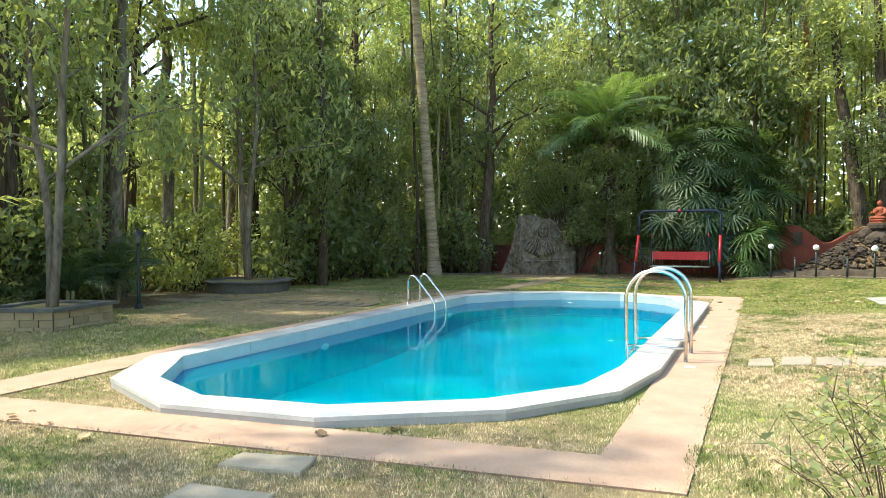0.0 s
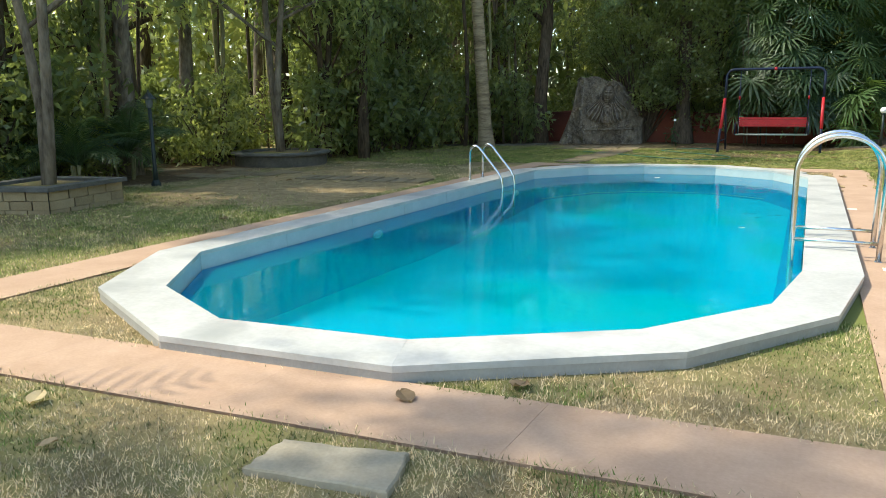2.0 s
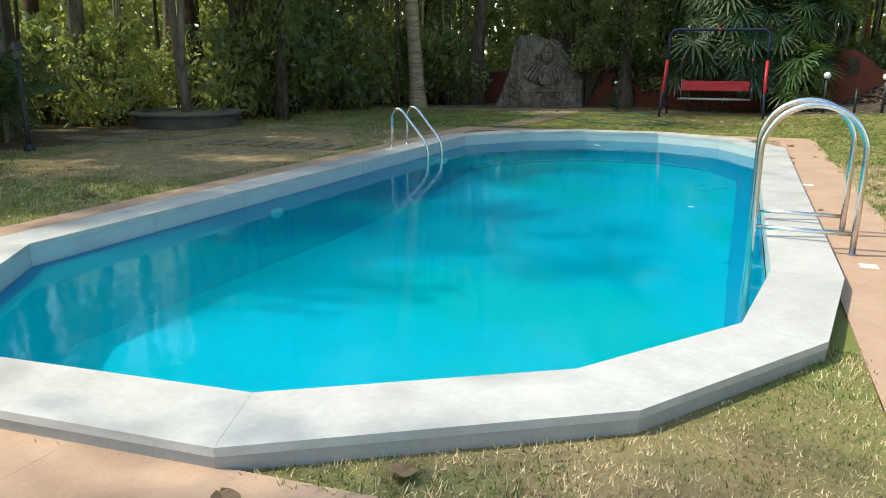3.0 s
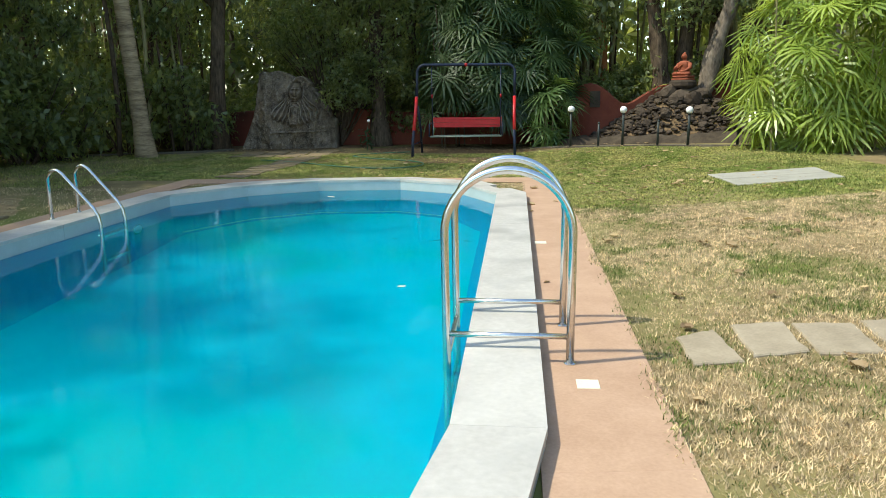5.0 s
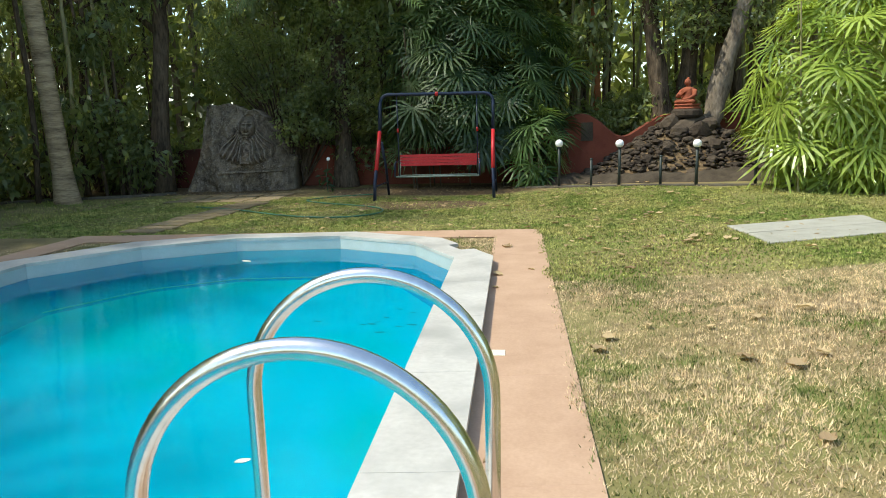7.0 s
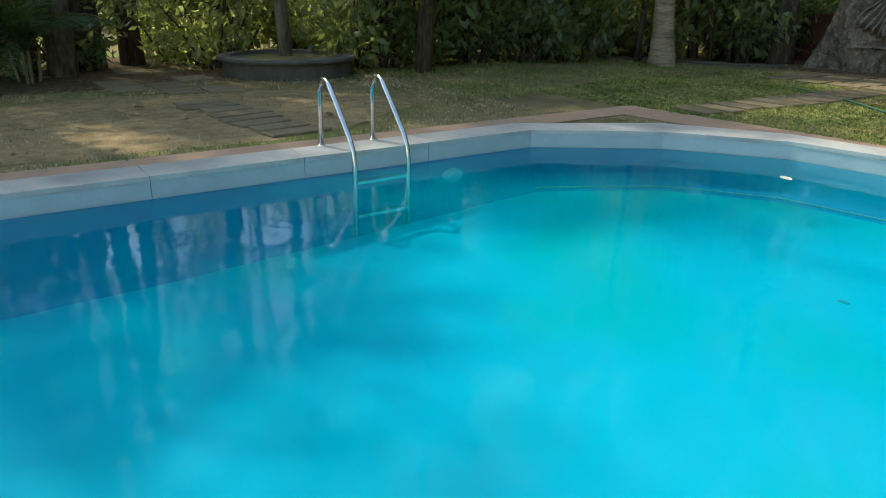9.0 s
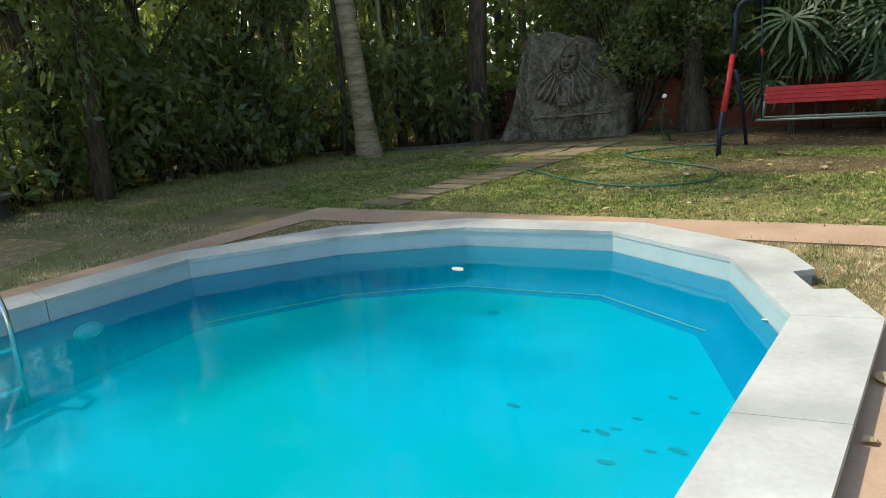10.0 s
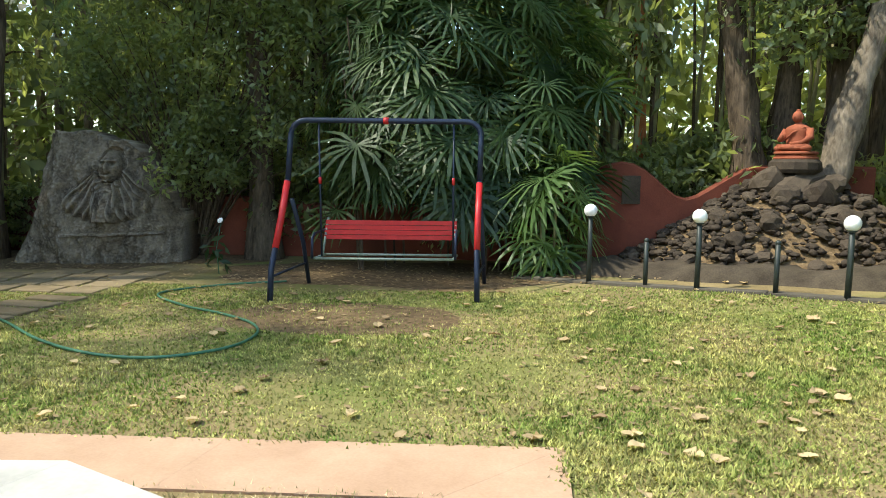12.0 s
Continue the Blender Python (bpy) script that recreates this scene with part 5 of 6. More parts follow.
def palms():
    big = [frond_mesh(k, 3.1, 46, 0.85, 0.8, 0.04) for k in range(3)]
    for me in big:
        me.materials.append(FANLIGHT)
    g = bole("royal_palm", [(-3.8, 16.9, -0.05), (-3.82, 16.9, 0.9), (-3.88, 16.88, 4.3)], [0.33, 0.20, 0.15], BARK, "feather palm with a flared grey trunk behind the swing", 0.02)
    palm_crown(g, big, Vector((-0.1, 0, 4.5)), 19, -5, 65, random.Random(3))
    g = bole("coconut_palm", [(-8.62, 13.35, -0.1), (-8.66, 13.33, 0.6), (-8.82, 13.26, 3.34), (-9.0, 13.17, 6.3), (-9.2, 13.05, 9.5)], [0.27, 0.19, 0.165, 0.15, 0.13], PALMBARK, "tall leaning palm with a pale ringed trunk", 0.05)
    palm_crown(g, big, Vector((-0.64, -0.32, 9.6)), 15, -10, 60, random.Random(4))
    r = random.Random(66)
    LEANING = [(4.36, 16.1, 0.5), (4.41, 16.1, 1.24), (4.82, 16.1, 2.95), (5.35, 16.2, 5.0), (6.0, 16.4, 8.0)]
    for name, pts, rad, bark, label in (
        ("tree", [(3.55, 16.55, 0.9), (3.5, 16.6, 1.6), (3.3, 16.7, 3.0), (2.95, 16.9, 5.5), (2.7, 17.1, 8.5)], [0.27, 0.20, 0.17, 0.14, 0.09], BARK, "tall tree with rough fissured brown bark behind the rockery"),
        ("tree", LEANING, [0.30, 0.21, 0.18, 0.155, 0.1], PALEBARK, "leaning tree with pale flaking bark beside the statue"),
        ("tree", [(4.05, 17.0, 0.5), (4.05, 17.0, 1.5), (4.2, 17.1, 3.2), (4.0, 17.2, 6.0), (3.9, 17.3, 8.5)], [0.24, 0.19, 0.165, 0.13, 0.08], BARK, "dark rough-barked tree close behind the statue"),
        ("tree", [(4.75, 16.9, 0.4), (4.72, 16.9, 1.4), (4.85, 17.0, 3.0), (5.0, 17.1, 6.0), (5.1, 17.3, 8.5)], [0.20, 0.15, 0.13, 0.11, 0.08], BARK, "dark rough-barked tree close behind the statue"),
        ("tree", [(2.25, 18.6, 0.0), (2.28, 18.6, 2.0), (2.15, 18.6, 5.0), (2.1, 18.6, 9.0)], [0.12, 0.10, 0.09, 0.06], REDBARK, "slender tree with reddish bark behind the red wall")):
        o, t = Vector(pts[0]), Vector(pts[-1])
        c = [tuple(Vector(pts[-2]).lerp(t, r.random()) - o + Vector((r.uniform(-1.5, 1.5), r.uniform(-1.2, 1.2), r.uniform(-1.0, 1.2)))) for _ in range(26)]
        V, F = leaf_cloud(clump_points(c, [0.6] * 26, 110, int(o.x * 100)), 0.17, 0.4, 0.36, 5)
        bole(name, pts, rad, bark, label, 0.0, np_mesh("crown", V, F))
    g = thing("tree", "leafy boughs with shade-darkened colour hanging before the rockery trees", "tree", "", (5.3, 17.4, 0.0))
    c = [(r.uniform(-2.6, 0.6), r.uniform(-1.5, -0.7), r.uniform(3.0, 4.6)) for _ in range(44)]
    tw = Shape().ring_tube([(0, 0, -0.1), (0, -0.1, 2.0), (-0.2, -0.3, 4.5), (-0.4, -0.4, 6.5)], [0.13, 0.11, 0.08, 0.04], 10)
    part("trunk", tw, BARK, g, smooth=True)
    bough = Shape()
    for p in c:
        bough.ring_tube([(-0.15, -0.25, 3.4), (p[0] * 0.5, p[1] * 0.7, p[2] + 0.3), p], [0.03, 0.015, 0.005], 5, False)
    tagged(part("branchwork", bough, BARK, g), kind="stuff")
    V, F = leaf_cloud(clump_points(c, [r.uniform(0.3, 0.45) for _ in c], 60, 71), 0.15, 0.5, 0.42, 72)
    # boughs take the leaf copy whose colour holds the shade
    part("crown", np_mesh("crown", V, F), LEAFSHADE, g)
    # near clump that leans in over the lawn
    near = [frond_mesh(30 + k, 1.9, 15, 0.62, 0.7, 0.03) for k in range(3)]
    for me in near:
        me.materials.append(PALMYELLOW)
    g = thing("areca_palm", "yellow-green feather palm clump beside the lawn", "palm", "", (-5.15, -5.05, gzf(-5.15, -5.05)))
    r = random.Random(12)
    for k in range(6):
        x, y = r.uniform(-0.3, 0.3), r.uniform(-0.3, 0.3)
        part("cane", Shape().ring_tube([(x, y, -0.05), (x * 1.3, y * 1.3, 0.5), (x * 1.6, y * 1.6, 0.95)], [0.035, 0.03, 0.022], 8), BAMBOO, g, smooth=True)
    palm_crown(g, near, Vector((0, 0, 0.92)), 5, 30, 75, r)
    for k, (turn, lift, size) in enumerate(((54, 46, 0.92),)):
        ob = new("frond", near[k % 3])
        ob.parent = g
        ob.matrix_basis = Matrix.Translation((0.1, 0.2, 1.0)) @ Matrix.Rotation(radians(turn), 4, "Z") @ Matrix.Rotation(-radians(lift), 4, "Y") @ Matrix.Diagonal((size, size, size, 1))
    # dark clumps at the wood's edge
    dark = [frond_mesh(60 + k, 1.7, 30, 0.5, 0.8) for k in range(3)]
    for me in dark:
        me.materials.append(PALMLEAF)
    for i, (x, y, s) in enumerate(((-11.4, -1.6, 1.0), (-12.2, -0.3, 1.2), (-11.8, -3.4, 1.2), (-10.9, 2.0, 0.7), (-11.4, 3.4, 0.8), (-12.6, 1.2, 1.1))):
        g = thing("areca_palm", "dark green feather palm clump at the wood's edge", "palm", "palm clumps at the wood's edge", (x, y, gzf(x, y)))
        g.scale = (s, s, s)
        r = random.Random(70 + i)
        for k in range(4):
            a, b = r.uniform(-0.2, 0.2), r.uniform(-0.2, 0.2)
            part("cane", Shape().ring_tube([(a, b, -0.05), (a * 1.5, b * 1.5, 0.55)], 0.03, 7), BAMBOO, g)
        palm_crown(g, dark, Vector((0, 0, 0.5)), 16, 10, 75, r)


palms()


def fan_palm(name, label, c, radii, count, mat, seed, size, canes, low=0.25):
    """A clump of canes hidden by fan leaves that hang over one another."""
    kinds = [fan_mesh(seed + k, 12 + k % 4, size * (0.9 + 0.08 * k), 0.34) for k in range(5)]
    for me in kinds:
        me.materials.append(mat)
    r = random.Random(seed)
    g = thing(name, label, "palm", "", (c[0], c[1], gzf(c[0], c[1])))
    for k in range(canes):
        x, y = r.uniform(-1, 1) * radii[0] * 0.65, r.uniform(-1, 1) * radii[1] * 0.6
        h = c[2] + radii[2] * r.uniform(-0.2, 0.7)
        part("cane", Shape().ring_tube([(x, y, gzf(c[0] + x, c[1] + y) - gzf(c[0], c[1]) - 0.05), (x * 1.05, y * 1.05, h * 0.5), (x * 1.15, y * 1.15, h)], [0.017, 0.016, 0.012], 6), BARK if low > 0.5 else BAMBOO, g)
    for k in range(count):
        while True:
            v = Vector((r.gauss(0, 1), r.gauss(0, 1), r.gauss(0.1, 1))).normalized()
            if v.y < 0.45:
                break
        q = r.uniform(0.72, 1.0)
        p = Vector((v.x * radii[0] * q, v.y * radii[1] * q, c[2] + v.z * radii[2] * q))
        if p.z < low:
            p.z = low + r.random() * (0.5 + 2 * (low > 0.5))
        yaw = math.atan2(v.y, v.x) + r.uniform(-0.5, 0.5)
        tilt = radians(r.uniform(-82, -34)) + 0.7 * max(0.0, v.z) ** 2
        ob = new("fan_leaf", kinds[k % 5])
        ob.parent = g
        s = r.uniform(0.8, 1.2)
        back = Vector((math.cos(yaw), math.sin(yaw), 0)) * 0.34
        ob.matrix_basis = Matrix.Translation(p - back) @ Matrix.Rotation(yaw, 4, "Z") @ Matrix.Rotation(-tilt, 4, "Y") @ Matrix.Rotation(r.uniform(-0.5, 0.5), 4, "X") @ Matrix.Diagonal((s, s, s, 1))


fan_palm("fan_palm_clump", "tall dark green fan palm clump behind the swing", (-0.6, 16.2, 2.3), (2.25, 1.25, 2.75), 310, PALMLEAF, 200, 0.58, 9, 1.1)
fan_palm("fan_palm_clump", "small lighter fan palm beside the swing", (0.66, 15.4, 1.0), (0.6, 0.5, 0.85), 28, FANLIGHT, 300, 0.60, 5)
# this clump's sunlit look is partly painted in by its leaf colour
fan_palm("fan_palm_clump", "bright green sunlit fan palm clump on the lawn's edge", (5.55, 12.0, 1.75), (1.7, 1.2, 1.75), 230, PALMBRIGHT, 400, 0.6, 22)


# ---- shrubs and the wood's undergrowth ----
def shrub_meshes(seed, per, leaf, n=16, high=1.3, wide=0.9):
    r = random.Random(seed)
    c = [(r.uniform(-1, 1) * wide * 0.6, r.uniform(-1, 1) * wide * 0.6, high * (0.15 + 0.75 * r.random())) for _ in range(n)]
    twigs = Shape()
    for p in c:
        twigs.ring_tube([(p[0] * 0.15, p[1] * 0.15, -0.05), (p[0] * 0.6, p[1] * 0.6, p[2] * 0.6), p], [0.018, 0.012, 0.005], 5, False)
    V, F = leaf_cloud(clump_points(c, [wide * r.uniform(0.3, 0.5) for _ in c], per, seed), leaf, 0.2, 0.42, seed)
    V[:, 2] = np.maximum(V[:, 2], 0.02)
    return twigs.mesh("branchwork"), np_mesh("foliage", V, F)


SHRUBS = [shrub_meshes(501, 110, 0.13), shrub_meshes(502, 120, 0.10), shrub_meshes(503, 70, 0.2, 14, 1.5, 1.0)]
for (tw, fo), m in zip(SHRUBS, (LEAFDARK, LEAF, LEAFLIGHT)):
    tw.materials.append(BARK), fo.materials.append(m)
SHRUB_LABELS = ("dark leafy shrub at the wood's edge", "green leafy shrub at the wood's edge", "light green broad-leaved shrub in sunlit undergrowth")


def shrub(kind, x, y, s, label=""):
    g = thing("shrub", label or SHRUB_LABELS[kind], "shrub", "shrubs of the undergrowth", (x, y, gzf(x, y)), rnd.uniform(0, 360))
    g.scale = (s, s, s * rnd.uniform(0.85, 1.2))
    part("branchwork", SHRUBS[kind][0], BARK, g)
    part("foliage", SHRUBS[kind][1], LEAF, g)


EDGE = [(-11.6, -4.2), (-12.4, -1.8), (-12.0, 0.8), (-12.4, 3.2), (-12.9, 5.6), (-12.8, 7.9), (-12.2, 9.6), (-11.9, 11.4), (-11.8, 13.2), (-10.8, 14.8), (-9.7, 16.2), (-8.6, 17.4), (-7.0, 18.2), (-5.2, 18.3), (-3.0, 18.4), (-1.0, 18.4), (1.2, 18.0), (2.6, 17.9), (4.2, 18.0), (5.8, 17.6), (7.2, 16.0), (7.9, 14.0), (8.2, 12.2), (8.4, 10.0)]
for i, (x, y) in enumerate(EDGE):
    for k in range(3):
        shrub((i + k) % 2 if k < 2 else (2 if x > 6 else 1 if x < -9 else 0), x + rnd.uniform(-0.7, 0.5) * (1 + k), y + rnd.uniform(-0.6, 0.8) * (1 + 0.5 * k), rnd.uniform(0.8, 1.5))


for x, y, s in ((2.3, 17.4, 1.1), (3.0, 17.6, 1.3), (2.65, 18.2, 1.5), (1.6, 17.5, 1.0), (-13.4, -0.6, 1.6), (-13.2, -2.4, 1.7), (-12.9, 0.4, 1.5), (-13.8, -4.0, 1.8)):
    shrub(0, x, y, s)
for x, y, s in ((-11.0, 8.3, 1.5), (-10.9, 9.5, 1.7), (-10.7, 10.6, 1.5), (-10.4, 11.6, 1.6), (-10.1, 12.5, 1.4), (-9.5, 14.2, 1.5), (-8.4, 15.6, 1.3), (-12.2, 2.2, 1.7)):
    shrub(0, x, y, s)


def carved_rock_foliage():
    g = thing("shrub", "dark leafy branches hanging over the carved rock", "shrub", "", (-5.3, 16.9, gzf(-5.3, 16.9)))
    r = random.Random(8)
    c = [(r.uniform(-1.5, 0.6), r.uniform(-0.8, 0.3), r.uniform(2.15, 3.7)) for _ in range(30)] + [(r.uniform(0.45, 1.2), r.uniform(-1.1, -0.5), r.uniform(1.25, 2.3)) for _ in range(13)] + [(r.uniform(0.3, 2.3), r.uniform(-0.75, 0.3), r.uniform(1.15, 2.4)) for _ in range(26)] + [(r.uniform(0.7, 2.6), r.uniform(-1.3, -0.4), r.uniform(1.9, 4.2)) for _ in range(26)]
    tw = Shape()
    for p in c:
        tw.ring_tube([(0.1 + p[0] * 0.1, 0.2, -0.05), (p[0] * 0.5, 0.2 + p[1] * 0.4, p[2] * 0.7), p], [0.03, 0.015, 0.005], 5, False)
    part("branchwork", tw, BARK, g)
    V, F = leaf_cloud(clump_points(c, [r.uniform(0.3, 0.5) for _ in c], 130, 9), 0.11, 0.4, 0.42, 9)
    part("foliage", np_mesh("foliage", V, F), LEAFDARK, g)


carved_rock_foliage()
flower()


def far_woods():
    """The wood beyond, that closes every gap between the nearer trees."""
    r = np.random.default_rng(77)
    n = 170000
    a = r.uniform(-0.62 * math.pi, 0.62 * math.pi, n)
    d = r.uniform(21, 40, n)
    x, y = -2.5 + d * np.sin(a), 3.0 + d * np.cos(a)
    z = r.random(n) ** 1.35 * (15 + 2.5 * np.sin(a * 9) + 1.5 * np.sin(a * 23 + 1)) * (0.4 + 0.6 * step(-1.1, -0.75, a))
    # light and shade across the wood come from lit and shaded leaf colours
    for lo, hi, leaf, label in ((-3, -0.55, LEAFLIGHT, "sunlit green foliage of the wood beyond the garden"), (-0.55, 0.1, LEAFSHADE, "green foliage of the wood behind the carved rock, shade in its colour"), (0.1, 3, LEAF, "green foliage of the wood behind the rockery")):
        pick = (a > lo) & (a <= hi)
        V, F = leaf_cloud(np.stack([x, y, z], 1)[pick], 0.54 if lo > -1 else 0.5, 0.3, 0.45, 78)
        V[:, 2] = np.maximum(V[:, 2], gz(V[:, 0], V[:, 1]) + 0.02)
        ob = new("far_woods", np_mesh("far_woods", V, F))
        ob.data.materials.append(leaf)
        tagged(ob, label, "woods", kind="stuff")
    s = Shape()
    rr = random.Random(5)
    for k in range(130):
        t, q = rr.uniform(-1.9, 1.9), rr.uniform(22, 38)
        px, py = -2.5 + q * math.sin(t), 3.0 + q * math.cos(t)
        zz = gzf(px, py)
        s.ring_tube([(px, py, zz - 0.1), (px + rr.uniform(-.3, .3), py, zz + 7), (px + rr.uniform(-.5, .5), py, zz + 15)], [0.14, 0.11, 0.07], 6, False)
    ob = part("far_trunks", s, PALEBARK)
    tagged(ob, "pale straight trunks of the wood beyond", "woods", kind="stuff")


far_woods()


def twig_bush():
    """A thin, half-bare bush on the dry lawn."""
    g = thing("twiggy_bush", "sparse twiggy bush with small green leaves on dry lawn", "bush", "", (1.50, -3.85, gzf(1.50, -3.85)))
    g.scale = (1.45, 1.45, 1.15)
    r = random.Random(31)
    tw, tips = Shape(), []
    for k in range(28):
        a, b = r.uniform(0, 6.28), r.uniform(0.12, 0.5)
        e = Vector((math.cos(a) * b, math.sin(a) * b, r.uniform(0.35, 0.72)))
        m = e * 0.5 + Vector((r.uniform(-.05, .05), r.uniform(-.05, .05), 0.06))
        tw.ring_tube([(0, 0, -0.04), m, e], [0.0036, 0.0024, 0.001], 5, False)
        for q in range(4):
            s0 = m.lerp(e, r.random())
            s1 = s0 + Vector((r.uniform(-.16, .16), r.uniform(-.16, .16), r.uniform(0, 0.14)))
            tw.ring_tube([s0, s1], [0.0018, 0.0009], 4, False)
            tips += [s1, s0.lerp(s1, 0.6), s0.lerp(s1, 0.3)]
    part("branchwork", tw, BARK, g)
    C = np.array([tuple(t) for t in tips for _ in range(2)]) + np.random.default_rng(3).normal(size=(len(tips) * 2, 3)) * 0.03
    V, F = leaf_cloud(C, 0.046, 0.0, 0.42, 6)
    part("foliage", np_mesh("foliage", V, F), LEAFLIGHT, g)


twig_bush()


# ---- lawn grass and fallen leaves ----
COVERS = [[(2.85, 7.42), (4.36, 7.70), (4.46, 8.98), (2.77, 8.70)]]
STONES_ = NEARSTONES + SIDESTONES + COVERS
BEHIND = [(0.2, 15.2), (1.12, 14.40), (2.18, 13.63), (3.42, 12.95), (4.6, 12.35), (8.0, 11.6), (8.0, 20.0), (0.2, 20.0)]


def lawn_patch(name, x0, x1, y0, y1, per_m2, high, mat, label, seed, wide=0.0035):
    r = np.random.default_rng(seed)
    n = int((x1 - x0) * (y1 - y0) * per_m2)
    x, y = r.uniform(x0, x1, n), r.uniform(y0, y1, n)
    ex, ey = x + r.normal(0, 0.032, n), y + r.normal(0, 0.032, n)
    ex = ex + np.where(x > 0.3, 0.01 + 0.025 * np.sin(4.1 * y) + 0.02 * np.sin(9.7 * y + 1), 0.0)
    keep = ~(inside(PATH_OUT, ex, ey) & ~inside(PATH_IN, ex, ey)) & ~inside(OUTER, x, y)
    keep &= ~inside(BEHIND, x, y)
    for q in STONES_:
        keep &= ~inside(q, x, y)
    bare = (np.hypot((x + 1.45) / 1.2, (y - 12.6) / 0.75) < 1.0) | (y > 14.1 - 0.25 * np.sin(2 * x))
    worn = (x < -6.1) & (x > -9.5) & (y > 1.8) & (y < 7.2)
    keep &= ~((bare & (r.random(n) < 0.7)) | (worn & (r.random(n) < 0.75)))
    tone = np.sin(x * 1.9 + 0.8 * np.sin(y * 1.3)) * np.sin(y * 2.1 + 1.1 * np.sin(x * 0.9))
    keep &= r.random(n) < 0.78 + 0.22 * tone
    x, y, tone = x[keep], y[keep], tone[keep]
    n = len(x)
    z = np.where(inside(PATH_OUT, x, y) & ~inside(PATH_IN, x, y), ZP - 0.004, gz(x, y) - 0.004)
    a, lean = r.uniform(0, 6.283, n), r.uniform(0.35, 1.45, n)
    h = high * r.uniform(0.5, 1.3, n) * (1 + 0.25 * tone)
    w = r.uniform(0.7, 1.5, n) * wide
    dx, dy = np.cos(a), np.sin(a)
    p = np.stack([x, y, z], 1)
    side = np.stack([-dy * w, dx * w, np.zeros(n)], 1)
    tip = p + np.stack([dx * h * np.sin(lean), dy * h * np.sin(lean), h * np.cos(lean)], 1)
    V = np.stack([p - side, p + side, tip], 1).reshape(-1, 3)
    ob = new(name, np_mesh(name, V, np.arange(3 * n).reshape(n, 3)))
    ob.data.materials.append(mat)
    tagged(ob, label, "grass", kind="stuff")


DRYTEXT = "short patchy straw-coloured lawn grass"
GREENTEXT = "short green lawn grass"
lawn_patch("lawn_grass", -6.6, 1.9, -6.6, -3.3, 11000, 0.031, GRASSDRY, DRYTEXT, 1, 0.0028)
lawn_patch("lawn_grass", -5.5, 0.0, -3.3, -1.0, 9000, 0.032, GRASSDRY, DRYTEXT, 2, 0.003)
lawn_patch("lawn_grass", 0.47, 5.0, -3.3, 6.2, 10000, 0.033, GRASSDRY, DRYTEXT, 3, 0.0034)
lawn_patch("lawn_grass", 0.47, 5.6, 6.2, 12.5, 5200, 0.033, GRASSGREEN, GREENTEXT, 4, 0.007)
lawn_patch("lawn_grass", -5.5, 0.0, 6.5, 8.9, 8000, 0.030, GRASSDRY, DRYTEXT, 5, 0.003)
lawn_patch("lawn_grass", -7.5, 3.6, 9.0, 14.2, 5400, 0.033, GRASSGREEN, GREENTEXT, 6, 0.0075)
lawn_patch("lawn_grass", -10.5, -5.7, -4.2, 8.0, 1900, 0.035, GRASSDRY, DRYTEXT, 7)
lawn_patch("lawn_grass", -11.5, -7.0, 8.0, 14.0, 1500, 0.06, GRASSGREEN, GREENTEXT, 8)
lawn_patch("lawn_grass", -10.5, -6.0, -4.0, 2.5, 1500, 0.05, GRASSGREEN, GREENTEXT, 9)


def litter():
    """Small dry leaves lying thick under the trees and palms."""
    r = np.random.default_rng(44)
    zones = [(-3.6, 1.3, 13.9, 16.4, 1500), (-8.2, -4.0, 14.3, 16.0, 900), (-11.5, -8.5, 8.0, 14.5, 500), (-11.5, -9.5, 1.0, 8.0, 400), (0.8, 4.4, 7.5, 13.6, 420), (-4.5, 1.5, 9.4, 14.0, 500), (1.4, 5.5, 14.2, 16.2, 500), (-9.0, -6.2, 1.5, 7.0, 250)]
    P = []
    for x0, x1, y0, y1, n in zones:
        x, y = r.uniform(x0, x1, n), r.uniform(y0, y1, n)
        z = np.array([max(mound_z(a, b), gzf(a, b)) + 0.02 for a, b in zip(x, y)]) if x1 == 5.5 else gz(x, y) + 0.012
        P.append(np.stack([x, y, z + r.uniform(0, 0.012, n)], 1))
    P = np.concatenate(P)
    n = len(P)
    a = r.uniform(0, 6.283, n)
    d = np.stack([np.cos(a), np.sin(a), r.uniform(-0.15, 0.25, n)], 1)
    s = np.stack([-np.sin(a), np.cos(a), r.uniform(-0.2, 0.2, n)], 1)
    L = r.uniform(0.03, 0.085, n)[:, None]
    V = np.stack([P, P + d * L * 0.5 + s * L * 0.24, P + d * L, P + d * L * 0.5 - s * L * 0.24], 1).reshape(-1, 3)
    ob = new("leaf_litter", np_mesh("leaf_litter", V, np.arange(4 * n).reshape(n, 4)))
    ob.data.materials.append(LITTERLEAF)
    tagged(ob, "scattered small dry brown leaves", "leaf litter", kind="stuff")


litter()


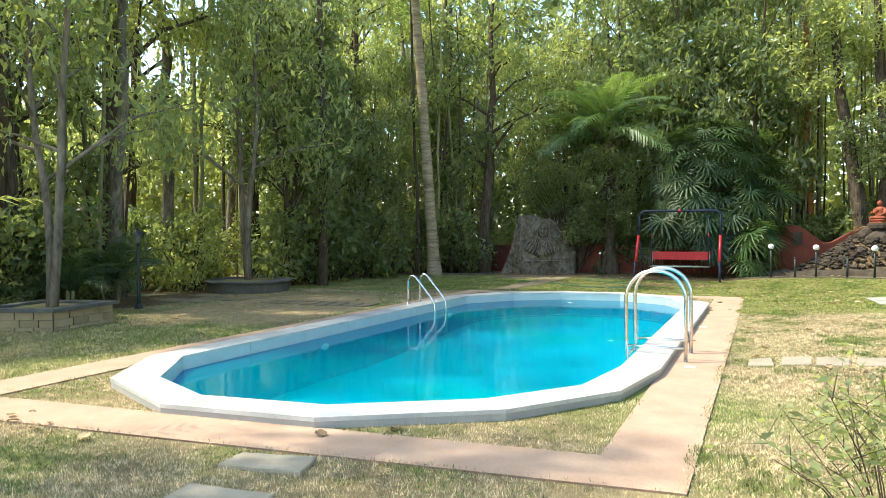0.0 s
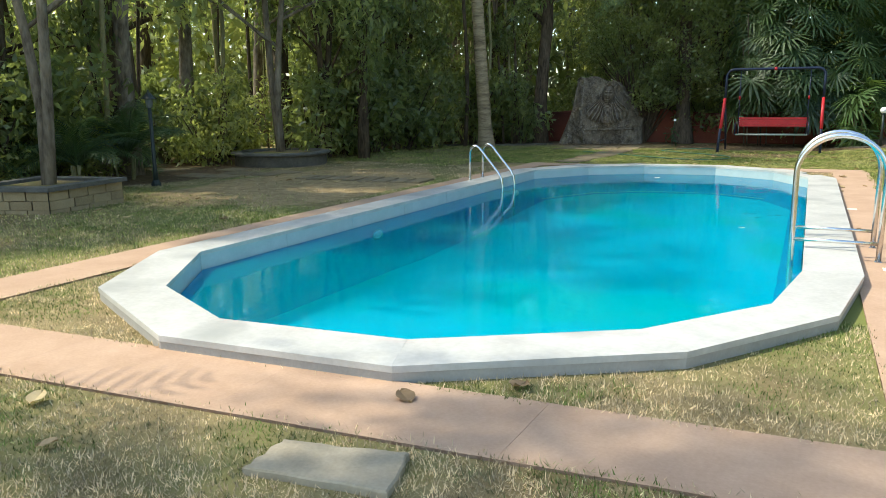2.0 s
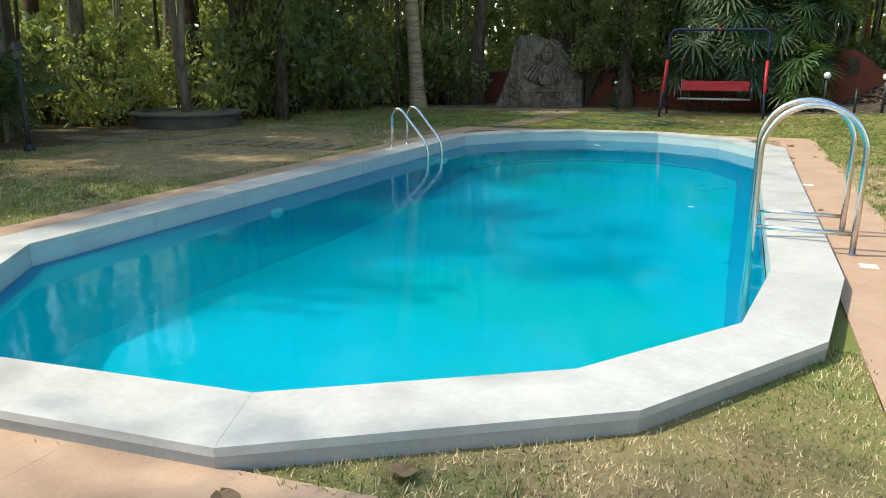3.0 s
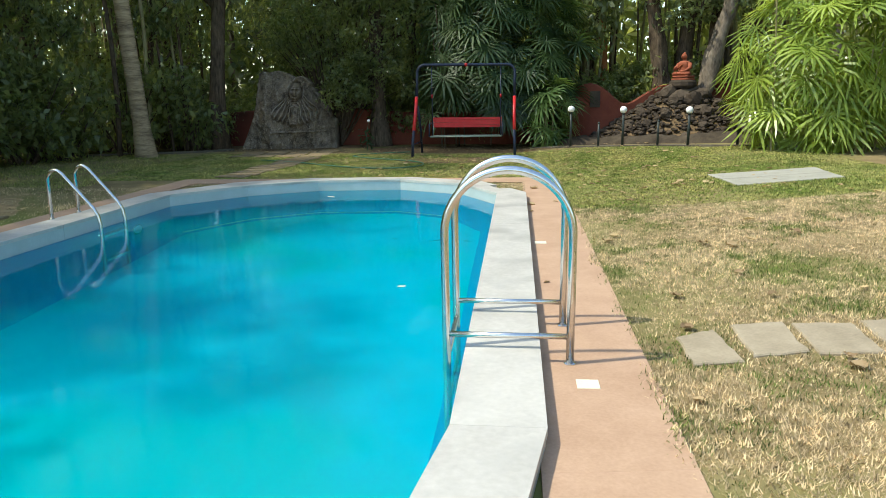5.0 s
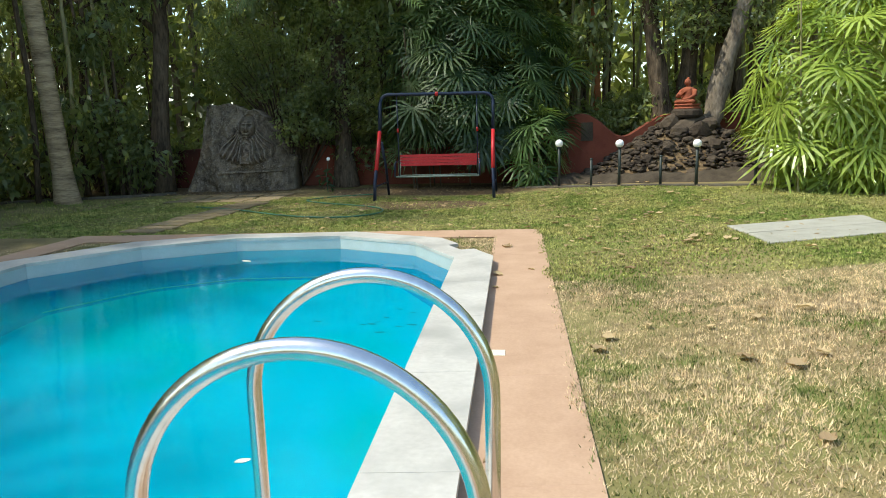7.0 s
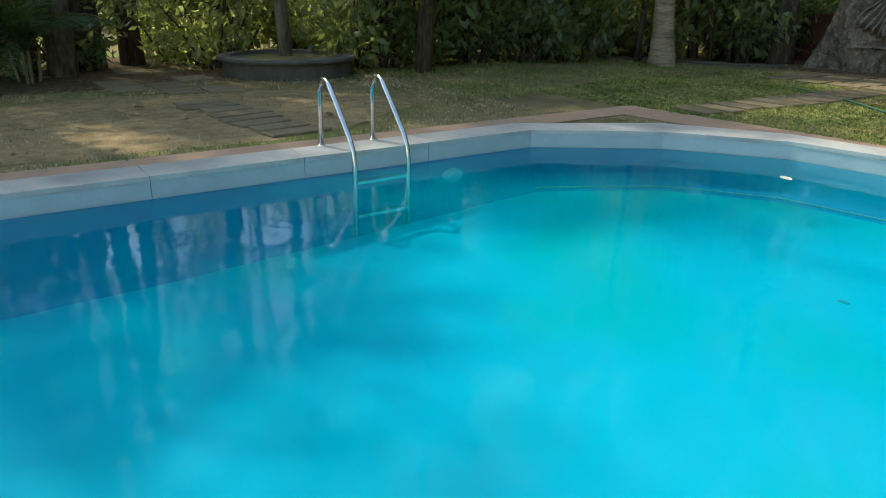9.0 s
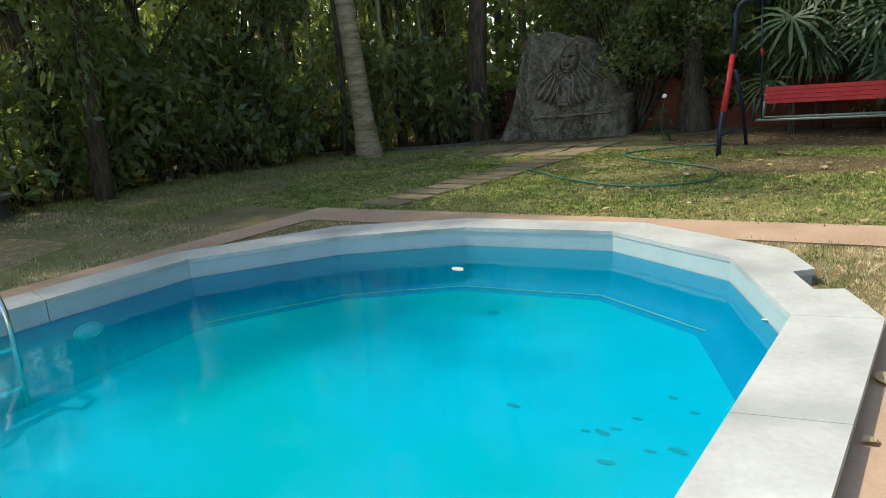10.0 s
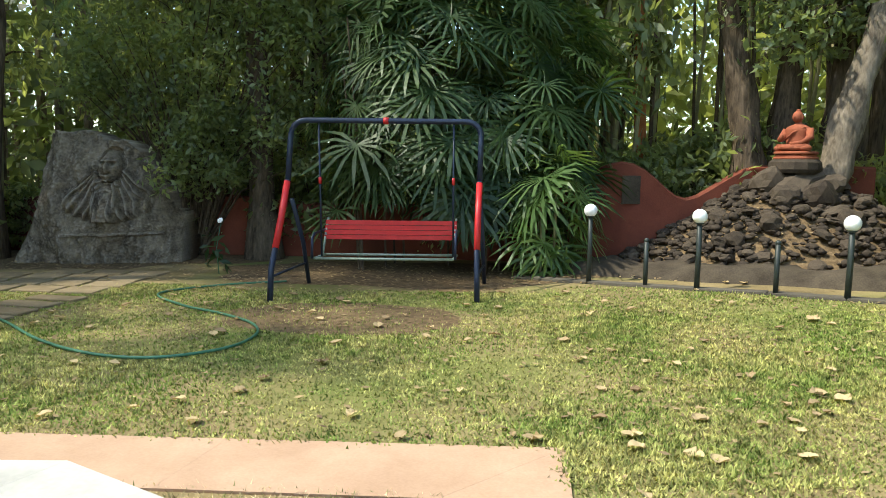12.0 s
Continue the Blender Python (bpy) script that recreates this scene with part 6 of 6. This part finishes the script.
def fallen_leaves():
    kinds = []
    for k in range(5):
        r = random.Random(600 + k)
        L, W = 0.11, 0.035 + 0.006 * k
        cols = 6
        V, F = [], []
        for i in range(cols + 1):
            t = i / cols
            w = W * math.sin(math.pi * min(1, t * 0.94 + 0.03)) ** 0.8
            c = 0.010 * math.sin(t * 3 + k) + 0.008
            V += [(t * L, -w, c + 0.012 * r.random()), (t * L, 0, c - 0.006), (t * L, w, c + 0.02 * r.random())]
        for i in range(cols):
            for j in range(2):
                a = 3 * i + j
                F.append((a, a + 1, a + 4, a + 3))
        lo = min(v[2] for v in V)
        me = bpy.data.meshes.new("dry_leaf")
        me.from_pydata([(x - L / 2, y, z - lo) for x, y, z in V], [], F)
        me.materials.append(DRYLEAF)
        kinds.append(me)

    def drop(x, y, z, s, label):
        ob = new("dry_leaf", kinds[rnd.randrange(5)])
        ob.matrix_basis = pose(x, y, z, 0, 0, rnd.uniform(0, 360)) @ Matrix.Diagonal((s, s, s, 1))
        tagged(ob, label, "leaf", "fallen leaves")

    n = 0
    while n < 260:
        zone = rnd.random()
        if zone < 0.45:
            x, y = rnd.uniform(-4.5, 3.5), rnd.uniform(9.4, 14)
        elif zone < 0.75:
            x, y = rnd.uniform(0.7, 4.5), rnd.uniform(0, 10)
        elif zone < 0.9:
            x, y = rnd.uniform(-9.5, -6.2), rnd.uniform(0, 9)
        else:
            x, y = rnd.uniform(-6, 1), rnd.uniform(-5.5, -3.6)
        if any(inside(q, [x], [y])[0] for q in STONES_):
            continue
        drop(x, y, gzf(x, y) + 0.02, rnd.uniform(0.35, 1.05), "curled dry brown leaf lying on the lawn")
        n += 1
    for _ in range(42):
        x, y = rnd.uniform(0.75, 3.6), rnd.uniform(7.3, 11.5)
        if not any(inside(q, [x], [y])[0] for q in STONES_):
            drop(x, y, gzf(x, y) + 0.012, rnd.uniform(0.5, 1.1), "broad pale dry leaf lying on the green lawn")
    for x, y, s in ((0.13, 8.02, 1.2), (0.06, 6.45, 1.0), (0.05, 5.9, 0.6), (0.38, 6.7, 0.6), (0.1, 2.6, 0.5), (-2.0, -3.14, 1.0), (0.5, 7.6, 0.5), (-4.6, -3.5, 0.5), (-5.6, -3.0, 0.5)):
        drop(x, y, ZP, s, "curled dry brown leaf lying on the red path")
    drop(-1.58, -2.78, gzf(-1.6, -2.8) + 0.016, 0.95, "curled dry brown leaf against the coping")
    pale = kinds[2].copy()
    pale.materials[0] = WHITE
    ob = new("floating_leaf", pale)
    ob.matrix_basis = pose(-2.82, 7.58, ZW, 0, 0, -15) @ Matrix.Diagonal((1.1, 0.9, 0.3, 1))
    tagged(ob, "pale leaf floating on the pool water", "leaf")


fallen_leaves()


def sunken_leaves():
    """Dark sodden leaves lying on the pool floor."""
    kinds = stone_meshes(3, "sunken_leaf", SODDEN)
    for k, (x, y) in enumerate(((-1.23, 6.34), (-1.1, 6.42), (-1.04, 6.56), (-0.95, 6.85), (-0.8, 6.73), (-1.7, 6.43), (-1.03, 6.12), (-0.88, 6.29), (-0.76, 6.35), (-1.15, 6.36))):
        ob = new("sunken_leaf", kinds[k % 3])
        s = rnd.uniform(0.016, 0.032)
        ob.matrix_basis = pose(x, y, floor_z(y) + 0.002, 0, 0, rnd.uniform(-20, 50)) @ Matrix.Diagonal((s * 2.0, s * 0.8, 0.006, 1))
        tagged(ob, "dark sodden leaf on the pool floor under water", "leaf", "sunken leaves")
    for x, y, s in ((-1.02, 2.70, 0.7), (-0.57, 7.25, 0.45)):
        pale = new("floating_leaf", bpy.data.objects["floating_leaf"].data)
        pale.matrix_basis = pose(x, y, ZW, 0, 0, 40) @ Matrix.Diagonal((s, s * 0.7, 0.3, 1))
        tagged(pale, "pale leaf floating on the pool water", "leaf")


sunken_leaves()
